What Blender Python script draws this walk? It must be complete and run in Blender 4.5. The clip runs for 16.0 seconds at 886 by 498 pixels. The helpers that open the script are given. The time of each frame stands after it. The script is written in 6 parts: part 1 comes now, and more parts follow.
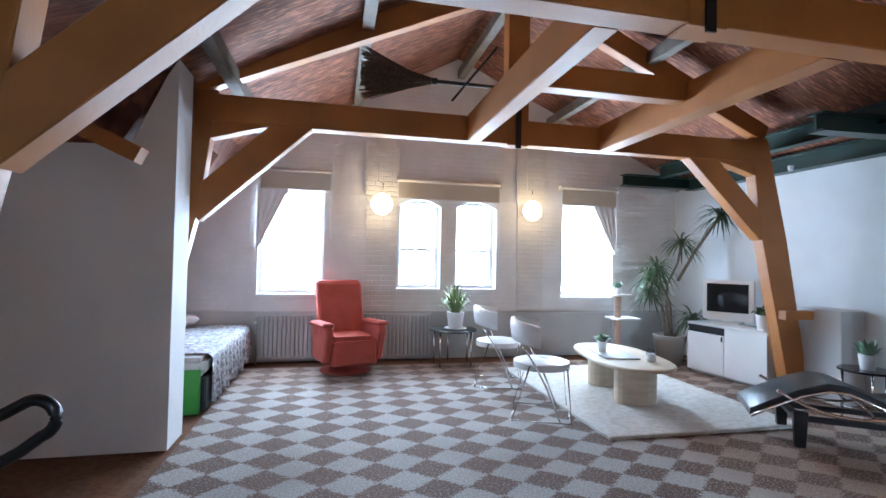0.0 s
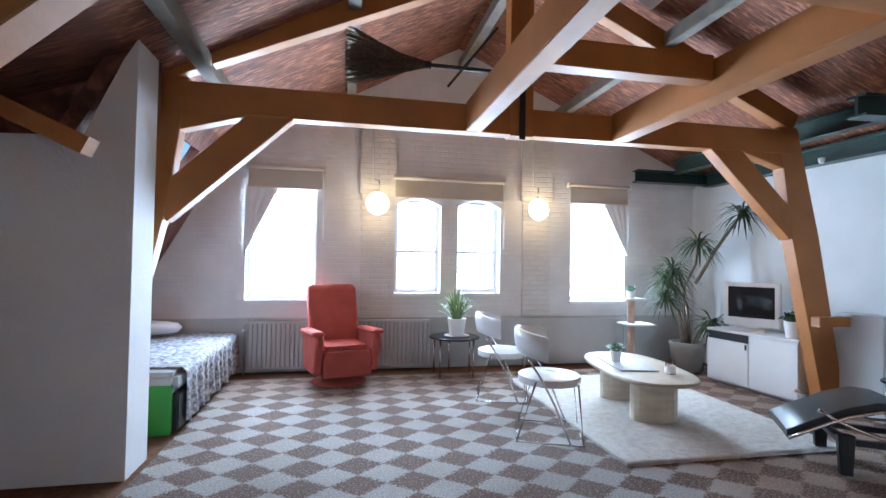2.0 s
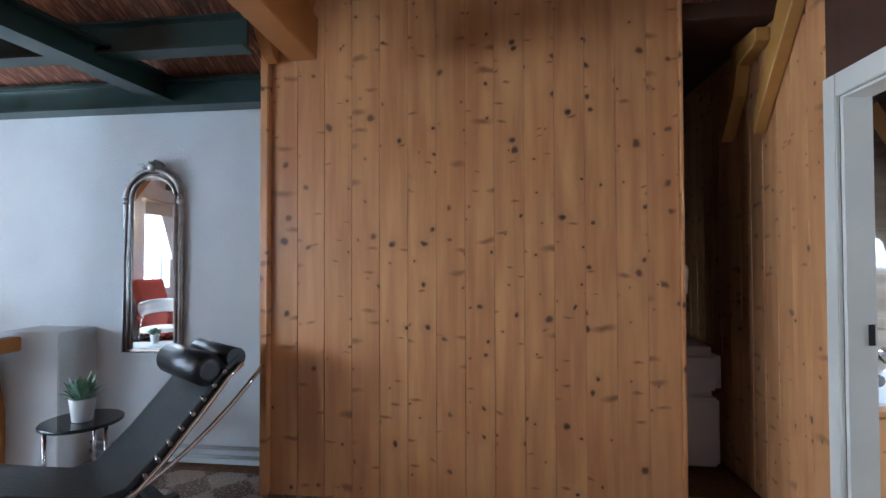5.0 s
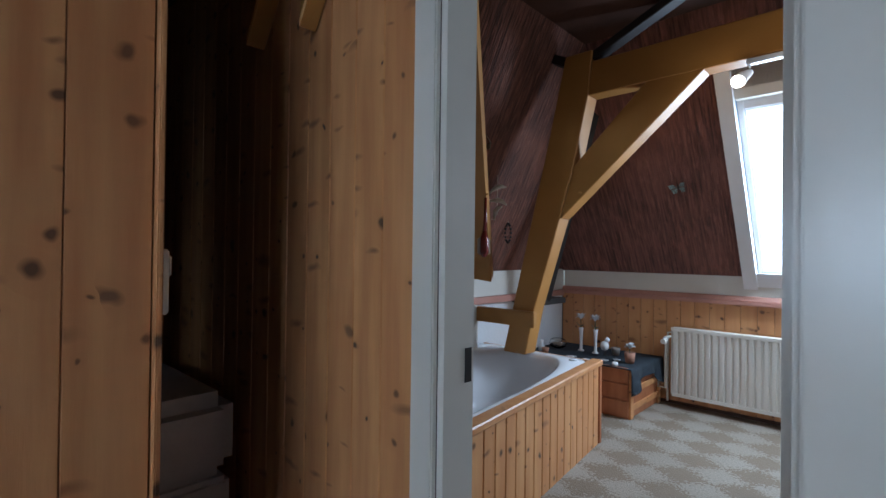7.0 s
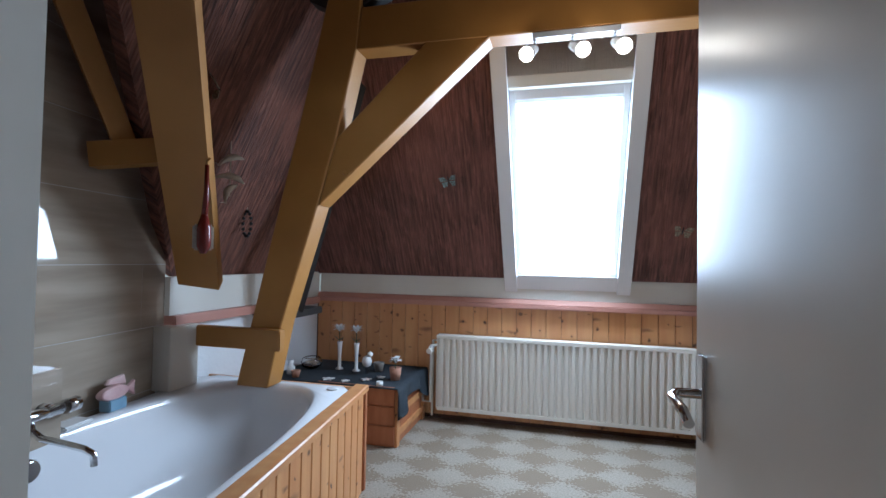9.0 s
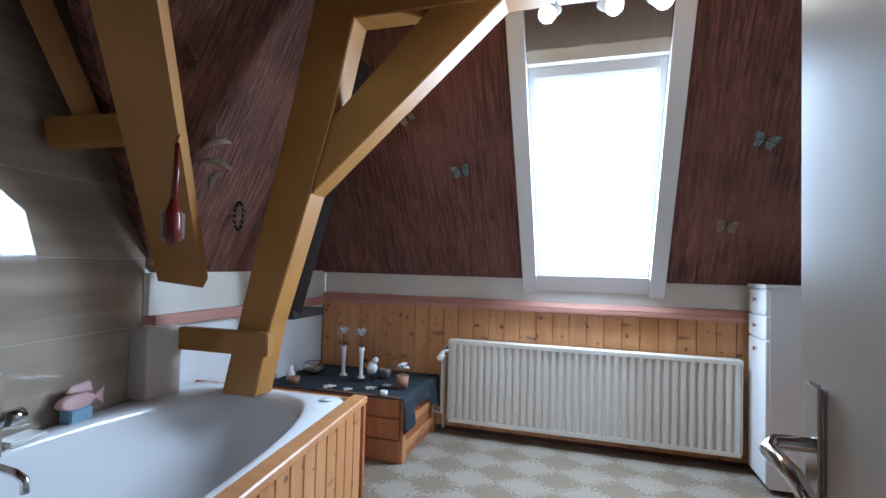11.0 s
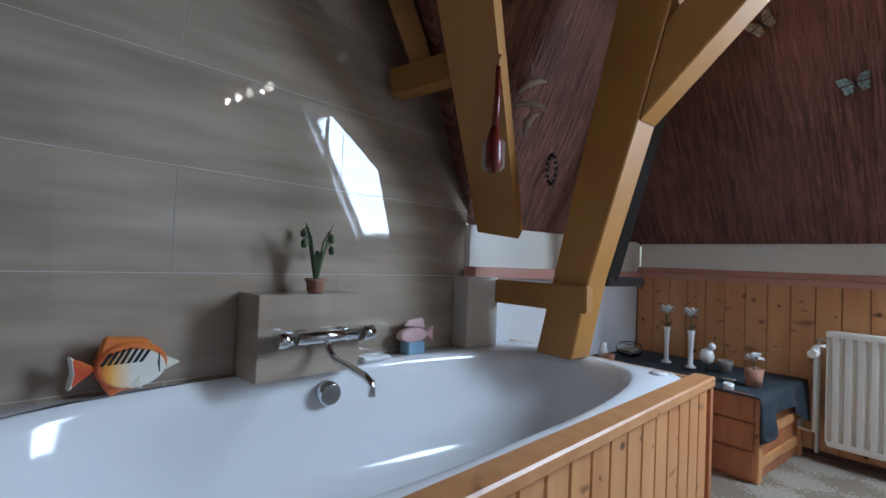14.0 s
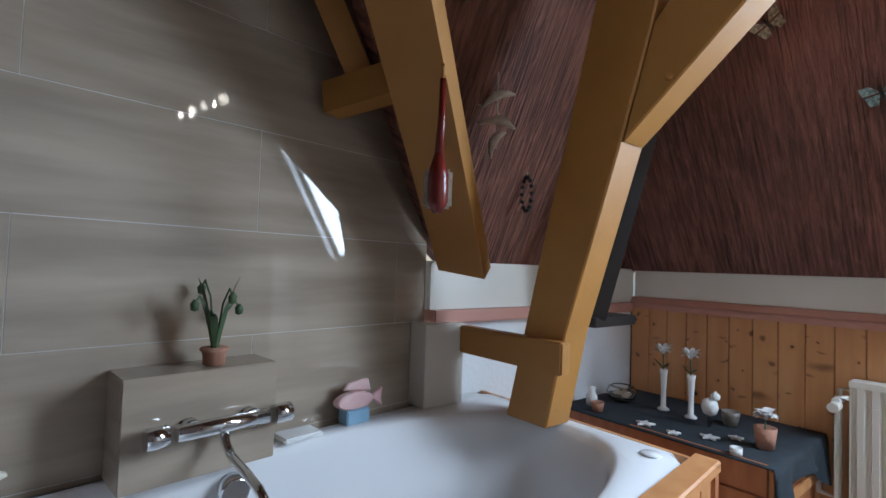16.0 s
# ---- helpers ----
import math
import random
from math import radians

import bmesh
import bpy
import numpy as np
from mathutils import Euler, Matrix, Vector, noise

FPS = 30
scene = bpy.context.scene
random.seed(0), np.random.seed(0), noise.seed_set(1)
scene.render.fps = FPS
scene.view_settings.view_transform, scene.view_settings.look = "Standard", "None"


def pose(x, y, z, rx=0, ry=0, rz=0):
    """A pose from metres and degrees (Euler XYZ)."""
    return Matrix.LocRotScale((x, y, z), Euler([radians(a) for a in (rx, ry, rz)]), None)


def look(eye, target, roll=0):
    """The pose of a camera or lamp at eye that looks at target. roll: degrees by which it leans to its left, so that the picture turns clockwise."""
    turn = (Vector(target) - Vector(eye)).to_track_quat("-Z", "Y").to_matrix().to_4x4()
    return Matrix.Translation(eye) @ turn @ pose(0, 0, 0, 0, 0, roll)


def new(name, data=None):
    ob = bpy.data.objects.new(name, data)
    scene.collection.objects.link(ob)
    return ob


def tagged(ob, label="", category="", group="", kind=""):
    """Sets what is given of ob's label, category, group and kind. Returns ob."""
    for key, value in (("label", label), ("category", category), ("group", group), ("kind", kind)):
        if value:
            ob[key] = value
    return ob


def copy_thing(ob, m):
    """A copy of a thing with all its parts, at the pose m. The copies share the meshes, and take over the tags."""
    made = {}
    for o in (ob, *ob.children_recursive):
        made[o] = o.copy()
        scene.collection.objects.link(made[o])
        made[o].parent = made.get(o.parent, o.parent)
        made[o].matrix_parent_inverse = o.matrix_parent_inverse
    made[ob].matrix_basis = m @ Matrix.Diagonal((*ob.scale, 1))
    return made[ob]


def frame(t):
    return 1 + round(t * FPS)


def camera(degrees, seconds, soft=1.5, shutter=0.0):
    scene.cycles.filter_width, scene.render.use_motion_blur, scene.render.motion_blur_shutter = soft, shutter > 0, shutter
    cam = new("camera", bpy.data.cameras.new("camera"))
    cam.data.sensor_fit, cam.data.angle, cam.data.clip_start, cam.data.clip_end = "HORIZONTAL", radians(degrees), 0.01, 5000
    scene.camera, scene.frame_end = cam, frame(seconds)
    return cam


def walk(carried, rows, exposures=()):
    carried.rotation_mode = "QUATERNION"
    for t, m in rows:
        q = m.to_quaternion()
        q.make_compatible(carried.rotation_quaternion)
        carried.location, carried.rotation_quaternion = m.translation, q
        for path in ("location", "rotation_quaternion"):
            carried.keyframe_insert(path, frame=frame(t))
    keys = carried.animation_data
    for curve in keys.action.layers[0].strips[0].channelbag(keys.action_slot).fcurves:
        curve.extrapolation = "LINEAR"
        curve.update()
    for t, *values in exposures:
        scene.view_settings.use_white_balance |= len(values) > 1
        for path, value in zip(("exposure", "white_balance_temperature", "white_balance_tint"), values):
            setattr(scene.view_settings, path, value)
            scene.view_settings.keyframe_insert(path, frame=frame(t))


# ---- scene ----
cam = camera(85.5, 16.0)

PATH = [
    (0, (-1.452, 1.056, 1.321), (-1.024, 3.009, 1.366), 1.2),
    (0.5, (-1.466, 1.217, 1.33), (-1.064, 3.175, 1.376), 1.2),
    (1, (-1.403, 1.325, 1.337), (-1.012, 3.285, 1.384), 1.0),
    (1.5, (-1.364, 1.376, 1.335), (-0.969, 3.336, 1.387), 1.0),
    (2, (-1.285, 1.425, 1.335), (-0.886, 3.384, 1.386), 0.9),
    (2.5, (-1.166, 1.583, 1.317), (-0.758, 3.541, 1.362), 0.8),
    (3, (-0.997, 1.847, 1.321), (-0.249, 3.701, 1.365), 0.8),
    (3.5, (-0.696, 2.044, 1.341), (0.473, 3.665, 1.388), 0.7),
    (4, (-0.364, 2.254, 1.387), (1.246, 3.44, 1.416), 0.7),
    (4.5, (-0.005, 2.247, 1.365), (1.863, 2.958, 1.412), 0.7),
    (5, (0.508, 1.925, 1.375), (2.494, 2.162, 1.414), -0.2),
    (5.2, (0.706, 1.765, 1.351), (2.704, 1.837, 1.392), -0.6),
    (7.3, (2.096, 1.234, 1.334), (3.263, -0.39, 1.352), 1.0),
    (7.5, (2.182, 1.156, 1.339), (3.215, -0.557, 1.359), 1.1),
    (8, (2.303, 0.994, 1.336), (3.041, -0.865, 1.364), 1.1),
    (8.5, (2.338, 0.764, 1.315), (2.922, -1.148, 1.353), 1.0),
    (9, (2.379, 0.603, 1.299), (2.875, -1.334, 1.348), 1.1),
    (9.2, (2.386, 0.551, 1.283), (2.871, -1.389, 1.338), 1.2),
    (11.3, (2.396, 0.232, 1.256), (3.034, -1.662, 1.315), 1.6),
    (11.5, (2.423, 0.194, 1.241), (3.125, -1.678, 1.294), 2.0),
    (12, (2.581, 0.057, 1.166), (3.595, -1.667, 1.199), 2.4),
    (12.5, (2.639, -0.029, 1.044), (3.916, -1.568, 1.079), 2.3),
    (13, (2.653, 0.016, 1.006), (4.058, -1.407, 1.043), 2.5),
    (13.5, (2.678, 0.039, 0.996), (4.191, -1.268, 1.037), 2.5),
    (14, (2.68, 0.044, 0.989), (4.237, -1.211, 1.038), 2.4),
    (14.5, (2.681, 0.03, 0.992), (4.252, -1.207, 1.042), 2.3),
    (15, (2.712, 0.001, 1.007), (4.285, -1.232, 1.055), 2.3),
    (15.5, (2.792, -0.182, 1.096), (4.363, -1.42, 1.138), 2.2),
    (16, (2.833, -0.326, 1.159), (4.392, -1.577, 1.23), 1.9),
]
walk(cam, [(t, look(eye, target, roll)) for t, eye, target, roll in PATH], [(0.0, 0.27, 5350, 10.0), (5.2, 0.15, 5400, 10.0), (7.3, -0.85, 5350, 10.0), (8.2, -0.75, 5350, 10.0), (9.0, -0.5, 5300, 10.0), (11.5, -0.4, 5300, 10.0), (13.0, -0.65, 5400, 10.0), (15.0, -0.65, 5400, 10.0), (16.0, -0.48, 5600, 10.0)])

# ---- light ----
world = bpy.data.worlds.new("sky")
world.use_nodes = True
scene.world = world
wn = world.node_tree.nodes
sky = wn.new("ShaderNodeTexSky")
sky.sky_type, sky.sun_disc = "NISHITA", False
sky.sun_elevation, sky.sun_rotation = radians(48), radians(86)
world.node_tree.links.new(sky.outputs[0], wn["Background"].inputs[0])
wn["Background"].inputs[1].default_value = 0.15

sun = new("sun", bpy.data.lights.new("sun", "SUN"))
sun.data.energy, sun.data.angle, sun.data.color = 4.0, radians(0.6), (1.0, 0.96, 0.9)
sun.matrix_world = look((30, 2, 34), (0, 0, 0))


def area_lamp(name, m, w, h, power, colour=(0.78, 0.91, 1.0)):
    data = bpy.data.lights.new(name, "AREA")
    data.shape, data.size, data.size_y, data.energy, data.color = "RECTANGLE", w, h, power, colour
    ob = new(name, data)
    ob.matrix_world = m
    return ob


def glow_lamp(name, place, power, radius, colour):
    data = bpy.data.lights.new(name, "POINT")
    data.energy, data.shadow_soft_size, data.color = power, radius, colour
    ob = new(name, data)
    ob.location = place
    return ob


GY = 7.39                                   # inner face of the gable wall
WINDOWS = [(-2.43, -1.63, 0.85, 2.18), (-0.68, -0.10, 0.93, 2.13), (0.11, 0.69, 0.93, 2.13), (1.68, 2.48, 0.83, 2.17)]
for wx0, wx1, wz0, wz1 in WINDOWS:
    area_lamp("window_light", look(((wx0 + wx1) / 2, GY + 0.33, (wz0 + wz1) / 2), ((wx0 + wx1) / 2, 0, (wz0 + wz1) / 2 - 0.5)), wx1 - wx0 + 0.12, wz1 - wz0 + 0.12, 150 * (wx1 - wx0) / 0.8)
area_lamp("skylight_light", look((2.375, -2.905, 1.79), (2.375, -1.905, 1.14)), 0.66, 1.28, 108, (0.80, 0.92, 1.0))
area_lamp("skylight_sky", look((2.38, -2.97, 1.79), (2.38, -1.97, 1.14)), 0.70, 1.36, 16, (0.85, 0.94, 1.0))
area_lamp("dormer_light", look((-3.75, 6.25, 2.15), (0, 5.5, 0.6)), 0.7, 0.7, 22)


# ---- materials ----
def mat(name, colour, rough=0.6, metal=0.0, second=None, scale=8.0, stretch=(1, 1, 1), bump=0.1, bump_scale=None, spec=0.5, fine=None, coords="Object"):
    """Two-scale noise between two colours, with bump."""
    m = bpy.data.materials.new(name)
    m.use_nodes = True
    t = m.node_tree
    b = t.nodes["Principled BSDF"]
    b.inputs["Roughness"].default_value, b.inputs["Metallic"].default_value = rough, metal
    b.inputs["Specular IOR Level"].default_value = spec
    tc = t.nodes.new("ShaderNodeTexCoord")
    mp = t.nodes.new("ShaderNodeMapping")
    mp.inputs["Scale"].default_value = stretch
    t.links.new(tc.outputs[coords], mp.inputs[0])
    n1 = t.nodes.new("ShaderNodeTexNoise")
    n1.inputs["Scale"].default_value, n1.inputs["Detail"].default_value = scale, 6
    t.links.new(mp.outputs[0], n1.inputs["Vector"])
    ramp = t.nodes.new("ShaderNodeValToRGB")
    second = second or tuple(c * 0.82 for c in colour)
    ramp.color_ramp.elements[0].position, ramp.color_ramp.elements[1].position = 0.35, 0.65
    ramp.color_ramp.elements[0].color, ramp.color_ramp.elements[1].color = (*second, 1), (*colour, 1)
    t.links.new(n1.outputs["Fac"], ramp.inputs[0])
    t.links.new(ramp.outputs[0], b.inputs["Base Color"])
    n2 = t.nodes.new("ShaderNodeTexNoise")
    n2.inputs["Scale"].default_value, n2.inputs["Detail"].default_value = bump_scale or scale * 5, 4
    t.links.new(mp.outputs[0], n2.inputs["Vector"])
    bp = t.nodes.new("ShaderNodeBump")
    bp.inputs["Strength"].default_value, bp.inputs["Distance"].default_value = bump, 0.01
    t.links.new(n2.outputs["Fac"], bp.inputs["Height"])
    t.links.new(bp.outputs[0], b.inputs["Normal"])
    return m


def mix_in(m, factor, colour):
    """Lays a colour over a material's base colour by a factor socket."""
    t, b = m.node_tree, m.node_tree.nodes["Principled BSDF"]
    mx = t.nodes.new("ShaderNodeMix")
    mx.data_type = "RGBA"
    old = b.inputs["Base Color"].links[0].from_socket
    t.links.new(factor, mx.inputs[0])
    t.links.new(old, mx.inputs[6])
    mx.inputs[7].default_value = (*colour, 1)
    t.links.new(mx.outputs[2], b.inputs["Base Color"])
    return m


def math_node(t, op, a, b=None, c=None):
    n = t.nodes.new("ShaderNodeMath")
    n.operation = op
    for i, v in enumerate((a, b, c)):
        if v is None:
            continue
        if isinstance(v, (int, float)):
            n.inputs[i].default_value = v
        else:
            t.links.new(v, n.inputs[i])
    return n.outputs[0]


def pine(name, colour, dark):
    m = mat(name, colour, 0.38, 0, dark, 1.5, (9, 9, 0.8), 0.05, 20)
    t = m.node_tree
    tc = [n for n in t.nodes if n.type == "TEX_COORD"][0]
    info = t.nodes.new("ShaderNodeObjectInfo")
    add = t.nodes.new("ShaderNodeVectorMath")
    add.operation = "MULTIPLY_ADD"
    add.inputs[1].default_value = (1, 1, 1)
    cmb = t.nodes.new("ShaderNodeCombineXYZ")
    t.links.new(math_node(t, "MULTIPLY", info.outputs["Random"], 37.0), cmb.inputs[2])
    t.links.new(math_node(t, "MULTIPLY", info.outputs["Random"], 11.0), cmb.inputs[0])
    t.links.new(tc.outputs["Object"], add.inputs[0])
    t.links.new(cmb.outputs[0], add.inputs[2])
    for n in t.nodes:
        if n.type == "MAPPING":
            t.links.new(add.outputs[0], n.inputs[0])
    warp = t.nodes.new("ShaderNodeTexNoise")
    warp.inputs["Scale"].default_value = 9.0
    t.links.new(add.outputs[0], warp.inputs["Vector"])
    bent = t.nodes.new("ShaderNodeVectorMath")
    bent.operation = "MULTIPLY_ADD"
    bent.inputs[1].default_value = (0.05, 0.05, 0.06)
    t.links.new(warp.outputs["Color"], bent.inputs[0])
    t.links.new(add.outputs[0], bent.inputs[2])
    flat = t.nodes.new("ShaderNodeSeparateXYZ")
    t.links.new(bent.outputs[0], flat.inputs[0])
    face = t.nodes.new("ShaderNodeCombineXYZ")
    t.links.new(math_node(t, "ADD", flat.outputs[0], flat.outputs[1]), face.inputs[0])
    t.links.new(flat.outputs[2], face.inputs[1])
    # round knots with a ring of brown round them, and slanting cut branches
    for stretch, near, far, most, tone in (((5.2, 5.2, 1), 0.03, 0.26, 0.5, dark), ((2.5, 8.0, 1), 0.03, 0.13, 0.80, (0.13, 0.045, 0.018)), ((5.2, 5.2, 1), 0.035, 0.085, 0.97, (0.03, 0.011, 0.006))):
        mp = t.nodes.new("ShaderNodeMapping")
        mp.inputs["Scale"].default_value = stretch
        t.links.new(face.outputs[0], mp.inputs[0])
        vo = t.nodes.new("ShaderNodeTexVoronoi")
        vo.voronoi_dimensions = "2D"
        vo.inputs["Scale"].default_value, vo.inputs["Randomness"].default_value = 1.0, 1.0
        t.links.new(mp.outputs[0], vo.inputs["Vector"])
        f = t.nodes.new("ShaderNodeMapRange")
        f.inputs[1].default_value, f.inputs[2].default_value, f.inputs[3].default_value, f.inputs[4].default_value = near, far, most, 0.0
        rnd = t.nodes.new("ShaderNodeSeparateColor")
        t.links.new(vo.outputs["Color"], rnd.inputs[0])
        t.links.new(math_node(t, "DIVIDE", vo.outputs["Distance"], math_node(t, "MULTIPLY_ADD", math_node(t, "MULTIPLY", rnd.outputs[0], rnd.outputs[0]), 1.2, 0.45)), f.inputs[0])
        mix_in(m, f.outputs[0], tone)
    g = t.nodes.new("ShaderNodeMapRange")
    g.inputs[1].default_value, g.inputs[2].default_value, g.inputs[3].default_value, g.inputs[4].default_value = 0.0, 1.0, 0.0, 0.35
    t.links.new(info.outputs["Random"], g.inputs[0])
    return mix_in(m, g.outputs[0], dark)


def reed(name, colour, dark, axis, fray=0.7):
    """Bundled reed: thin stalks laid side by side along one axis."""
    st = [3, 3, 3]
    st[axis] = 75
    m = mat(name, colour, 0.75, 0, dark, 1.0, tuple(st), 1.0, 1.6)
    m.node_tree.nodes["Bump"].inputs["Distance"].default_value = 0.03
    t = m.node_tree
    tc = [n for n in t.nodes if n.type == "TEX_COORD"][0]
    n3 = t.nodes.new("ShaderNodeTexNoise")
    n3.inputs["Scale"].default_value, n3.inputs["Detail"].default_value = 2.2, 5
    t.links.new(tc.outputs["Object"], n3.inputs["Vector"])
    f = t.nodes.new("ShaderNodeMapRange")
    f.inputs[1].default_value, f.inputs[2].default_value, f.inputs[3].default_value, f.inputs[4].default_value = 0.45, 0.75, 0.0, 0.6
    t.links.new(n3.outputs["Fac"], f.inputs[0])
    mix_in(m, f.outputs[0], tuple(c * 1.5 for c in colour))
    # frayed pale stalks, in short streaks
    st2 = [8, 8, 8]
    st2[axis] = 42
    mp = t.nodes.new("ShaderNodeMapping")
    mp.inputs["Scale"].default_value, mp.inputs["Rotation"].default_value = st2, (0.12, 0.1, 0.0)
    t.links.new(tc.outputs["Object"], mp.inputs[0])
    n5 = t.nodes.new("ShaderNodeTexNoise")
    n5.inputs["Scale"].default_value, n5.inputs["Detail"].default_value = 1.0, 3
    t.links.new(mp.outputs[0], n5.inputs["Vector"])
    g = t.nodes.new("ShaderNodeMapRange")
    g.inputs[1].default_value, g.inputs[2].default_value, g.inputs[3].default_value, g.inputs[4].default_value = 0.52, 0.64, 0.0, fray
    t.links.new(n5.outputs["Fac"], g.inputs[0])
    return mix_in(m, g.outputs[0], tuple(min(1.0, c * 2.2) for c in colour))


def bricked(name, colour, w=0.22, h=0.065, depth=0.35):
    m = mat(name, colour, 0.7, 0, tuple(c * 0.9 for c in colour), 3.0, bump=0.25, bump_scale=60)
    t = m.node_tree
    tc = [n for n in t.nodes if n.type == "TEX_COORD"][0]
    mp = t.nodes.new("ShaderNodeMapping")
    mp.inputs["Rotation"].default_value = (radians(90), 0, 0)
    t.links.new(tc.outputs["Object"], mp.inputs[0])
    br = t.nodes.new("ShaderNodeTexBrick")
    br.inputs["Scale"].default_value, br.inputs["Brick Width"].default_value, br.inputs["Row Height"].default_value = 1, w, h
    br.inputs["Mortar Size"].default_value, br.inputs["Mortar Smooth"].default_value = 0.006, 0.8
    t.links.new(mp.outputs[0], br.inputs["Vector"])
    b2 = t.nodes.new("ShaderNodeBump")
    b2.invert = True
    b2.inputs["Strength"].default_value, b2.inputs["Distance"].default_value = depth, 0.012
    t.links.new(br.outputs["Fac"], b2.inputs["Height"])
    t.links.new(t.nodes["Bump"].outputs[0], b2.inputs["Normal"])
    t.links.new(b2.outputs[0], t.nodes["Principled BSDF"].inputs["Normal"])
    return m


def diamond_carpet(name, light, brown, sx, sy, jitter=0.14, tan_flecked=False):
    """Woven lozenges in two colours, with frayed edges and flecked pile."""
    m = mat(name, light, 0.95, 0, tuple(c * 0.72 for c in light), 90, bump=0.9, bump_scale=260, spec=0.1)
    t = m.node_tree
    tc = [n for n in t.nodes if n.type == "TEX_COORD"][0]
    nz = t.nodes.new("ShaderNodeTexNoise")
    nz.inputs["Scale"].default_value = 55
    t.links.new(tc.outputs["Object"], nz.inputs["Vector"])
    sep = t.nodes.new("ShaderNodeSeparateXYZ")
    t.links.new(tc.outputs["Object"], sep.inputs[0])
    a = math_node(t, "ABSOLUTE", math_node(t, "SUBTRACT", math_node(t, "FRACT", math_node(t, "DIVIDE", sep.outputs[0], sx)), 0.5))
    b = math_node(t, "ABSOLUTE", math_node(t, "SUBTRACT", math_node(t, "FRACT", math_node(t, "DIVIDE", sep.outputs[1], sy)), 0.5))
    d = math_node(t, "ADD", math_node(t, "ADD", a, b), math_node(t, "MULTIPLY", math_node(t, "SUBTRACT", nz.outputs["Fac"], 0.5), jitter))
    f = t.nodes.new("ShaderNodeMapRange")
    f.inputs[1].default_value, f.inputs[2].default_value, f.inputs[3].default_value, f.inputs[4].default_value = 0.47, 0.53, 0.9, 0.0
    t.links.new(d, f.inputs[0])
    if tan_flecked:
        # the cream yarn turns tan towards the east and north sides of the room
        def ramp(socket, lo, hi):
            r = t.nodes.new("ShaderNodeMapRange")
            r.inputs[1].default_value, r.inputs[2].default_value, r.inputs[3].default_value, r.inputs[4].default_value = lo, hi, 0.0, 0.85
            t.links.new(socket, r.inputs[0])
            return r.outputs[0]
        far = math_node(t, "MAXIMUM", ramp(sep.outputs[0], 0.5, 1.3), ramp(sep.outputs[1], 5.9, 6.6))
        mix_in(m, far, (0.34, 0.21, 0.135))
        fl = t.nodes.new("ShaderNodeTexNoise")
        fl.inputs["Scale"].default_value, fl.inputs["Detail"].default_value = 70, 3
        t.links.new(tc.outputs["Object"], fl.inputs["Vector"])
        mix_in(m, ramp(fl.outputs["Fac"], 0.48, 0.58), tuple(c * 0.40 for c in light))
    mix_in(m, f.outputs[0], brown)
    if tan_flecked:
        mix_in(m, math_node(t, "MULTIPLY", ramp(fl.outputs["Fac"], 0.53, 0.61), 0.5), light)
    n4 = t.nodes.new("ShaderNodeTexNoise")
    n4.inputs["Scale"].default_value = 0.9
    t.links.new(tc.outputs["Object"], n4.inputs["Vector"])
    g = t.nodes.new("ShaderNodeMapRange")
    g.inputs[1].default_value, g.inputs[2].default_value, g.inputs[3].default_value, g.inputs[4].default_value = 0.4, 0.7, 0.0, 0.35
    t.links.new(n4.outputs["Fac"], g.inputs[0])
    return mix_in(m, g.outputs[0], brown)


def glass(name, tint=(1, 1, 1), rough=0.0):
    m = bpy.data.materials.new(name)
    m.use_nodes = True
    b = m.node_tree.nodes["Principled BSDF"]
    b.inputs["Base Color"].default_value = (*tint, 1)
    b.inputs["Roughness"].default_value, b.inputs["Transmission Weight"].default_value, b.inputs["IOR"].default_value = rough, 1.0, 1.45
    return m


def glowing(name, colour, strength):
    m = bpy.data.materials.new(name)
    m.use_nodes = True
    b = m.node_tree.nodes["Principled BSDF"]
    b.inputs["Base Color"].default_value = (*colour, 1)
    b.inputs["Emission Color"].default_value, b.inputs["Emission Strength"].default_value = (*colour, 1), strength
    return m


PLASTER = mat("white_plaster", (0.76, 0.76, 0.76), 0.75, 0, (0.70, 0.70, 0.70), 1.6, bump=0.25, bump_scale=45)
WALLPAPER = mat("grey_white_wallpaper", (0.66, 0.68, 0.69), 0.8, 0, (0.60, 0.62, 0.63), 2.0, bump=0.2, bump_scale=70)
BRICKWHITE = bricked("whitewashed_brick", (0.76, 0.75, 0.75))
BRICKBARE = bricked("rough_whitewashed_pier", (0.72, 0.70, 0.68), depth=0.6)
OCHRE = mat("ochre_painted_timber", (0.42, 0.195, 0.04), 0.5, 0, (0.35, 0.155, 0.03), 2.5, (1, 1, 1), 0.12, 40)
# redder, darker version of OCHRE for the living room timber
OCHRE_LIV = mat("ochre_painted_timber_living", (0.38, 0.148, 0.03), 0.5, 0, (0.31, 0.115, 0.022), 2.5, (1, 1, 1), 0.12, 40)
GREYWOOD = mat("grey_weathered_timber", (0.20, 0.17, 0.13), 0.7, 0, (0.13, 0.11, 0.09), 6, bump=0.3)
REED_LIV = reed("reed_thatch_living", (0.27, 0.10, 0.05), (0.07, 0.025, 0.014), 1)
REED_X = reed("reed_thatch_slope", (0.23, 0.09, 0.055), (0.06, 0.022, 0.016), 1, 0.3)
REED_B = reed("reed_thatch_back_slope", (0.26, 0.105, 0.075), (0.085, 0.034, 0.027), 0, 0.22)
GREEN = mat("dark_green_steel_paint", (0.022, 0.048, 0.042), 0.35, 0.0, (0.015, 0.035, 0.03), 4, bump=0.05)
PINE_RED = pine("varnished_pine", (0.60, 0.30, 0.12), (0.42, 0.175, 0.065))
